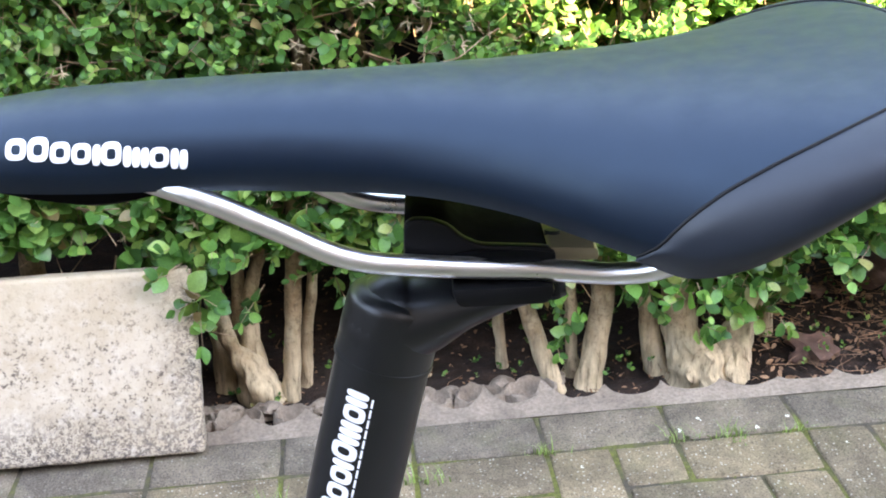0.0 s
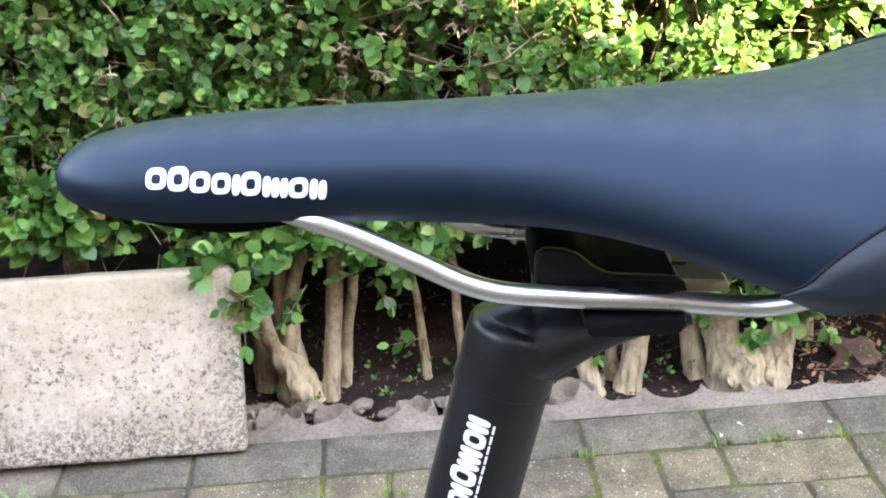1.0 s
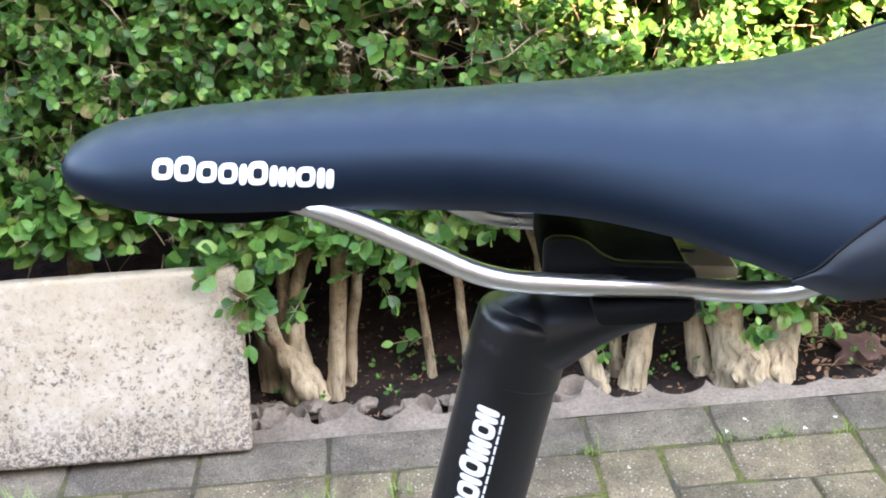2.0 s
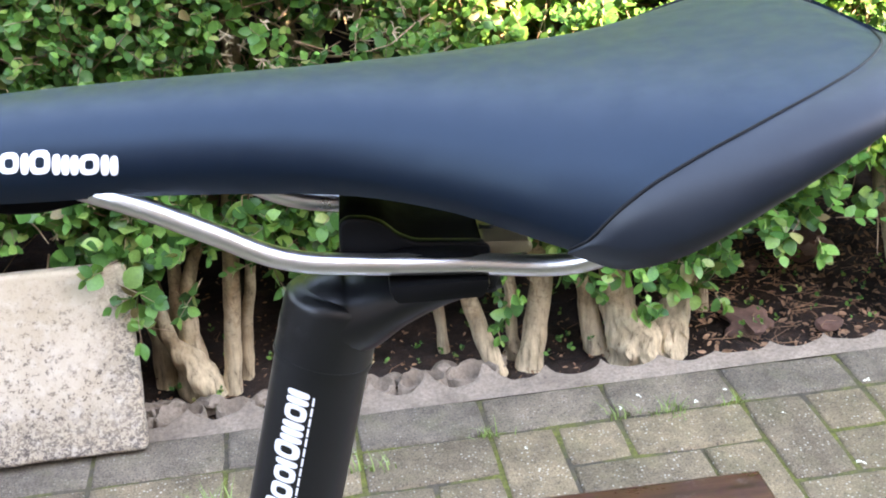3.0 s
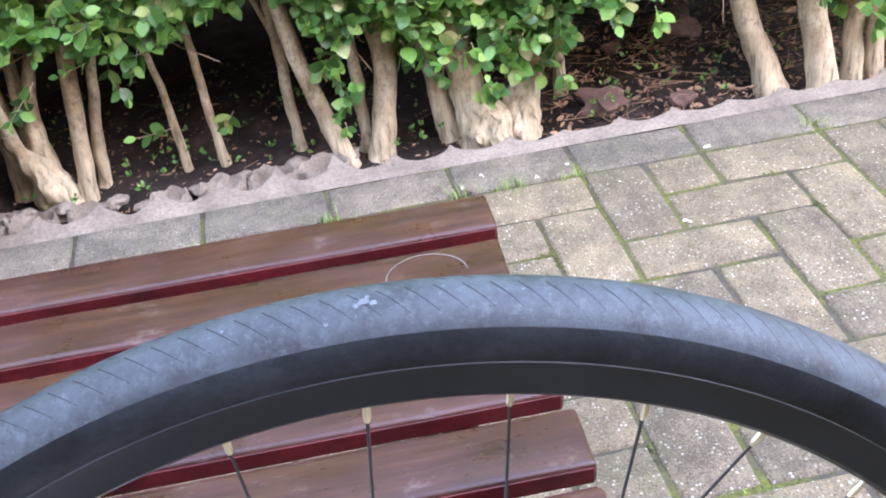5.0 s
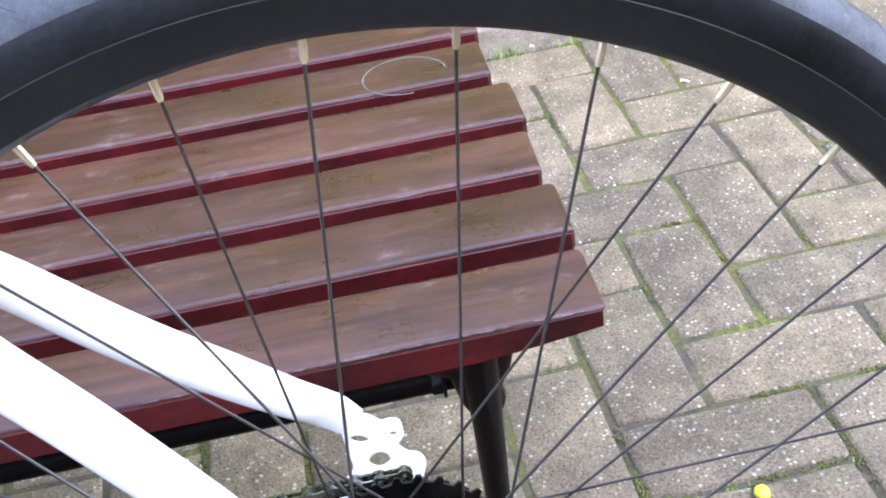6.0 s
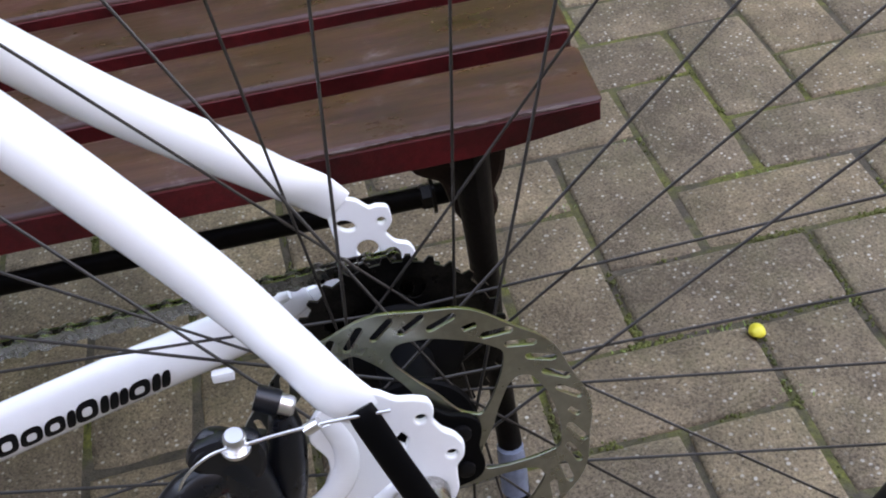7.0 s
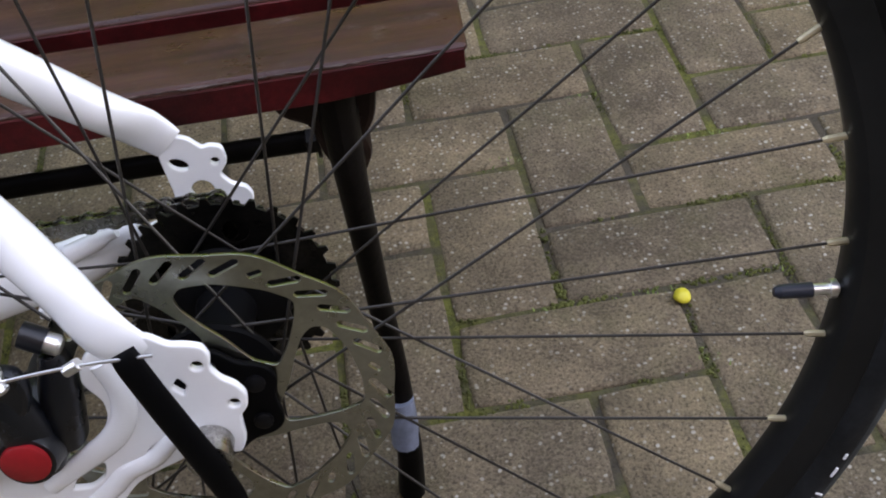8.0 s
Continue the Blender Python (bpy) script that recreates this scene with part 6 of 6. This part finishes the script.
    cyl(bm, (-0.0425, -0.0858, 0.0585), (-0.0365, -0.0860, 0.0615), 0.0026, seg=14)
    part("cable_end", bm, STEEL, br, "bare steel ferrule")
    bm = bmesh.new()
    sweep(bm, ((-0.119, -0.088, 0.015), (-0.131, -0.088, 0.0010), (-0.145, -0.084, -0.018), (-0.20, -0.074, -0.034), (-0.28, -0.060, -0.050)), (0.0027,) * 5, seg=12)
    part("cable_housing", bm, BLACK, br, "glossy black cable housing")
    # quick-release lever
    q = new("quick_release")
    q.parent = bike
    bm = bmesh.new()
    sweep(bm, ((-0.0200, -0.0835, 0.0620), (-0.0175, -0.0860, 0.0560), (-0.0100, -0.0880, 0.0330), (-0.0010, -0.0890, 0.0050), (0.0045, -0.0880, -0.0180), (0.0065, -0.0865, -0.0265)),
          ((0.0058, 0.0020), (0.0064, 0.0028), (0.0064, 0.0034), (0.0066, 0.0040), (0.0062, 0.0038), (0.0045, 0.0024)), seg=18, up=(0, 1, 0), steps=8)
    part("lever", bm, HUBBLACK, q, "black quick-release lever")
    bm = bmesh.new()
    cyl(bm, (0, -0.0745, 0), (0, -0.0875, 0), 0.0095, seg=28)
    cyl(bm, (0.001, -0.076, -0.010), (0.001, -0.084, -0.010), 0.0058, seg=20)
    part("cam", bm, CHAIN, q)
    bm = bmesh.new()
    cyl(bm, (0, 0.0715, 0), (0, 0.082, 0), 0.0095, 0.0080, seg=24)
    part("end_nut", bm, DARKSTEEL, q)


def build_chain(bike):
    """Upper run of the chain from the cassette to the chainring: outer and inner links in turn."""
    chain = new("chain")
    chain.parent = bike
    chain["label"] = "oily steel bicycle chain"
    pitch = 0.0127
    def link_mesh(inner):
        bm = bmesh.new()
        for s in (-1, 1):
            y = s * (0.0018 if inner else 0.0028)
            for x in (0.0, pitch):
                cyl(bm, (x, y - 0.0006, 0), (x, y + 0.0006, 0), 0.0047, seg=12)
            box(bm, (0.0, y - 0.00058, -0.0034), (pitch, y + 0.00058, 0.0034))
        for x in (0.0, pitch):
            cyl(bm, (x, -0.0036, 0), (x, 0.0036, 0), 0.0019 if not inner else 0.0038 * 0.5, seg=10)
            if inner:
                cyl(bm, (x, -0.0016, 0), (x, 0.0016, 0), 0.0038, seg=12)
        return bm
    meshes = []
    for inner in (True, False):
        me = bpy.data.meshes.new("link")
        bm = link_mesh(inner)
        bm.to_mesh(me)
        bm.free()
        me.materials.append(CHAIN)
        meshes.append(me)
    start, end = Vector((0.004, 0.0420, 0.0462)), Vector((-0.393, 0.0460, 0.0225))
    d = (end - start)
    n = int(d.length / pitch)
    ang = math.atan2(-d.z, -d.x)
    for i in range(n):
        o = new("link", meshes[i % 2])
        o.parent = chain
        p = start + d.normalized() * pitch * (i + 1)
        o.matrix_local = Matrix.Translation(p) @ Matrix.Rotation(math.atan2(d.z, -d.x), 4, "Y") @ Matrix.Rotation(radians(rndc.uniform(-2, 2)), 4, "Y")
    ring = []
    for k in range(44):
        for f, dr in ((0, -0.0022), (0.25, -0.0022), (0.40, 0.0018), (0.60, 0.0018), (0.75, -0.0022)):
            t = 2 * math.pi * (k + f) / 44
            ring.append((-0.393 + (0.0870 + dr) * math.cos(t), -0.065 + (0.0870 + dr) * math.sin(t)))
    plate("chainring", [ring, circle(-0.393, -0.065, 0.060, 40)], 0.046, 0.0025, DARKSTEEL, chain, 0.0003)
    bm = bmesh.new()
    for k in range(5):
        t = radians(72 * k + 20)
        sweep(bm, ((-0.393, 0.044, -0.065), (-0.393 + 0.062 * math.cos(t), 0.046, -0.065 + 0.062 * math.sin(t))), ((0.008, 0.004), (0.006, 0.003)), seg=10)
    part("spider", bm, BLACK, chain)


rndc = random.Random(2)


def build_bicycle():
    bike = tagged(new("bicycle"), "white bicycle with black saddle leaning beside the bench", "bicycle")
    bike.matrix_world = AXLE
    build_saddle(bike)
    build_post(bike)
    build_frame(bike)
    build_wheel(bike)
    build_brake(bike)
    build_chain(bike)


AXLE = Matrix.Translation((0.3851, -1.2173, 0.3489)) @ Matrix.Rotation(radians(-2.67), 4, "Z") @ Matrix.Rotation(radians(-6.85), 4, "X")
# the saddle and its post are turned a little in the frame, and larger than they were drawn
PERCH = (AXLE.inverted() @ Matrix.Translation((0.15, -1.426, 1.049)) @ Matrix.Scale(1.04, 4) @ Matrix.Translation((-0.15, 1.426, -1.049))
         @ Matrix.Translation((0.38256, -1.20923, 0.3600)) @ Matrix.Rotation(radians(-4.0), 4, "Z") @ Matrix.Rotation(radians(-4.2), 4, "X"))
FAR = Vector((0.0026, 0.0047, 0.0095))   # how much higher and wider the drive side sits


# ---- small loose things on the paving ----
def build_bits():
    bm = bmesh.new()
    bmesh.ops.create_icosphere(bm, subdivisions=3, radius=0.0078)
    for v in bm.verts:
        v.co.z *= 0.75
        v.co *= 1 + 0.15 * noise.noise(v.co * 200)
    o = link("yellow_flower_head", bm, YELLOW)
    o.location = (0.710, -0.933, 0.0045)
    tagged(o, "small round yellow flower head on the paving", "flower")
    rs = np.random.RandomState(6)
    T, faces = leaf_template()
    for x, y, s in ((1.028, 0.007, 0.016), (0.92, -0.189, 0.016), (0.74, 0.012, 0.012), (0.62, 0.02, 0.010), (0.80, 0.03, 0.011), (0.66, 0.045, 0.012), (0.45, -0.05, 0.008), (1.10, -0.16, 0.007), (0.86, -0.05, 0.009)):
        V = []
        F = []
        for k in range(3):
            m = np.array(Matrix.Rotation(rs.rand() * 6.28, 3, "Z") @ Matrix.Rotation(rs.normal() * 0.4, 3, "X"))
            n0 = len(V)
            V.extend((T * s * rs.uniform(0.35, 0.65)) @ m.T * (1, 1, 0.8) + (x, y, 0.003))
            F.extend([tuple(i + n0 for i in f) for f in faces])
        tagged(from_arrays("petal", V, F, CREAM), "pale fallen blossom on the paving", "petal", group="fallen blossom")
    # grass tufts in the joints
    for x, y, n, h in ((0.40, -0.005, 26, 0.045), (0.62, 0.0, 22, 0.04), (0.70, 0.0, 30, 0.04), (0.80, 0.0, 16, 0.03), (0.21, -0.05, 24, 0.045), (0.11, -0.06, 18, 0.035), (-0.02, -0.09, 50, 0.055), (-0.05, -0.12, 40, 0.05), (1.22, 0.02, 20, 0.03), (0.71, -0.02, 14, 0.02), (-0.46, -0.02, 50, 0.05), (0.61, -0.92, 30, 0.008), (0.69, -0.92, 30, 0.007), (0.70, -0.62, 30, 0.008), (0.60, -0.70, 20, 0.007), (0.71, -1.0, 24, 0.008), (0.80, -0.71, 20, 0.006), (0.81, -0.91, 20, 0.006)):
        V, F = [], []
        for k in range(n):
            px, py = x + rs.normal() * 0.016, y + rs.normal() * 0.006
            a, L = rs.rand() * 6.28, h * rs.uniform(0.4, 1.1)
            d = np.array((math.cos(a), math.sin(a), 0)) * rs.uniform(0.2, 0.9)
            w = np.array((-math.sin(a), math.cos(a), 0)) * 0.0013
            p = np.array((px, py, -0.004))
            n0 = len(V)
            for t in (0, 0.4, 0.75, 1.0):
                c = p + d * L * t * t + np.array((0, 0, L * (t - 0.35 * t * t)))
                V.extend((c - w * (1 - t), c + w * (1 - t)))
            for i in range(3):
                b = n0 + 2 * i
                F.append((b, b + 1, b + 3, b + 2))
        tagged(from_arrays("grass_tuft", V, F, GRASS), "thin green grass tuft growing in a paving joint", "grass", group="grass in the joints")


# ---- paving: kerb blocks and herringbone blocks ----
def block_mesh(name, lx, ly, mat, seed):
    """A worn block lying centred on its top face, its arrises rounded and chipped."""
    bm = bmesh.new()
    hx, hy = lx / 2 - 0.0021, ly / 2 - 0.0021
    rnd = random.Random(seed)
    base = []
    nx = 5 if lx > ly else 3
    for sx, sy, ex, ey, n in ((-1, -1, 1, -1, nx), (1, -1, 1, 1, 3), (1, 1, -1, 1, nx), (-1, 1, -1, -1, 3)):
        for k in range(n):
            base.append((sx + (ex - sx) * k / n, sy + (ey - sy) * k / n))
    wear = [rnd.uniform(0.4, 1.0) + (0.9 if rnd.random() < 0.18 else 0) for _ in base]
    def ring(inset, z, worn):
        out = []
        for (u, v), w in zip(base, wear):
            d = inset + worn * w
            corner = 0.0014 if abs(u) == 1 and abs(v) == 1 else 0.0
            out.append(bm.verts.new((u * (hx - (d + corner) * abs(u)), v * (hy - (d + corner) * abs(v)), z - worn * 0.15 * w)))
        return out
    rings = [ring(0, -0.03, 0), ring(0, -0.0050, 0.0008), ring(0.0008, -0.0019, 0.0014), ring(0.0034, 0, 0.0030)]
    for a, b in zip(rings, rings[1:]):
        for k in range(len(a)):
            bm.faces.new((a[k], a[(k + 1) % len(a)], b[(k + 1) % len(a)], b[k]))
    bm.faces.new(rings[-1])
    me = bpy.data.meshes.new(name)
    bm.normal_update()
    bm.to_mesh(me)
    bm.free()
    me.materials.append(mat)
    me.polygons.foreach_set("use_smooth", [True] * len(me.polygons))
    me.set_sharp_from_angle(angle=radians(50))
    return me


def build_moss(spots):
    """Cushions of moss along the joints: many small domes, thick in some joints and missing in others."""
    rs = np.random.RandomState(21)
    V, F = [], []
    for x, y, lx, ly in spots:
        for side in range(4):
            length = lx if side % 2 == 0 else ly
            for k in range(int(length / 0.0022)):
                t = (rs.rand() - 0.5) * length
                px, py = (x + t, y + (ly / 2 if side == 0 else -ly / 2)) if side % 2 == 0 else (x + (lx / 2 if side == 1 else -lx / 2), y + t)
                g = noise.noise((px * 5, py * 5, 2.0)) + 0.7 * noise.noise((px * 16, py * 16, 6.0)) + 0.5 * noise.noise((px * 50, py * 50, 1.0))
                if g < 0.05 + 0.33 * rs.rand() + (0.42 if py > -0.5 else 0.07):
                    continue
                r = rs.uniform(0.0008, 0.0020) * (0.8 + 0.7 * min(1, max(0, g)))
                px, py = px + rs.normal() * (0.0012 + 0.0020 * max(0, g)), py + rs.normal() * (0.0012 + 0.0020 * max(0, g))
                z = rise(px, py) - 0.0022
                n0 = len(V)
                a0 = rs.rand() * 6
                for rr, zz in ((1.0, 0.0), (0.72, 0.75)):
                    for q in range(5):
                        a = a0 + 2 * math.pi * q / 5
                        V.append((px + r * rr * math.cos(a), py + r * rr * math.sin(a), z + r * zz))
                V.append((px, py, z + r * 1.05))
                for q in range(5):
                    F.append((n0 + q, n0 + (q + 1) % 5, n0 + 5 + (q + 1) % 5, n0 + 5 + q))
                    F.append((n0 + 5 + q, n0 + 5 + (q + 1) % 5, n0 + 10))
    tagged(from_arrays("joint_moss", V, F, MOSS), "yellow-green moss growing in the paving joints", "moss", kind="stuff")


def build_paving():
    kerb = tagged(new("kerb_edging"), "row of charcoal concrete blocks along the bed", "kerb", kind="structure")
    rnd = random.Random(3)
    kinds = [block_mesh("kerb_block", 2 * U, U, KERB, 40 + k) for k in range(4)]
    for k in range(-7, 16):
        o = new("kerb_block", kinds[k % 4])
        o.parent = kerb
        o.location = ((2 * k + 1) * U, U / 2, rnd.uniform(-0.0012, 0.0012) + 0.0005)
        o.rotation_euler = (rnd.uniform(-0.008, 0.008), rnd.uniform(-0.006, 0.006), rnd.uniform(-0.006, 0.006) + (math.pi if rnd.random() < 0.5 else 0))
    pav = tagged(new("paving"), "herringbone paving of speckled buff concrete blocks", "paving", kind="structure")
    full = [block_mesh("paving_block", 2 * U, U, PAVER, 60 + k) for k in range(6)]
    half = [block_mesh("paving_block", U, U, PAVER, 80 + k) for k in range(3)]
    far = bmesh.new()
    spots = []
    for j in range(-21, 0):
        for i in range(-16, 36):
            v = (i - j + 1) % 4
            if v == 0:
                cx, cy, rot, me = i + 1, j + 0.5, 0.0, full
            elif v == 3 and j < -1:
                cx, cy, rot, me = i + 0.5, j + 1, math.pi / 2, full
            elif v == 3:
                cx, cy, rot, me = i + 0.5, j + 0.5, 0.0, half
            else:
                continue
            x, y = cx * U, cy * U
            loc = (x, y, rise(x, y) + rnd.uniform(-0.0012, 0.0012))
            eul = (rnd.uniform(-0.008, 0.008), rnd.uniform(-0.008, 0.008), rot + rnd.uniform(-0.008, 0.008) + (math.pi if rnd.random() < 0.5 else 0))
            mesh = me[rnd.randrange(len(me))]
            if -0.75 < x < 2.15 and y > -1.75:
                o = new("paving_block", mesh)
                if 0.0 < x < 1.9 and y > -1.6:
                    sx, sy = (2 * U, U) if me is full else (U, U)
                    spots.append((x, y, sx, sy) if rot == 0 else (x, y, sy, sx))
                o.parent, o.location, o.rotation_euler = pav, loc, eul
            elif -3.0 < x < 5.0:
                n0 = len(far.verts)
                far.from_mesh(mesh)
                far.verts.ensure_lookup_table()
                m = Matrix.Translation(loc) @ Euler(eul).to_matrix().to_4x4()
                for q in range(n0, len(far.verts)):
                    far.verts[q].co = m @ far.verts[q].co
    o = part("far_paving_blocks", far, PAVER, pav, smooth=False)
    tagged(o, kind="stuff")
    build_moss(spots)


build_ground()
build_slab()
build_hedge()
build_bench()
build_bicycle()
build_bits()
build_paving()
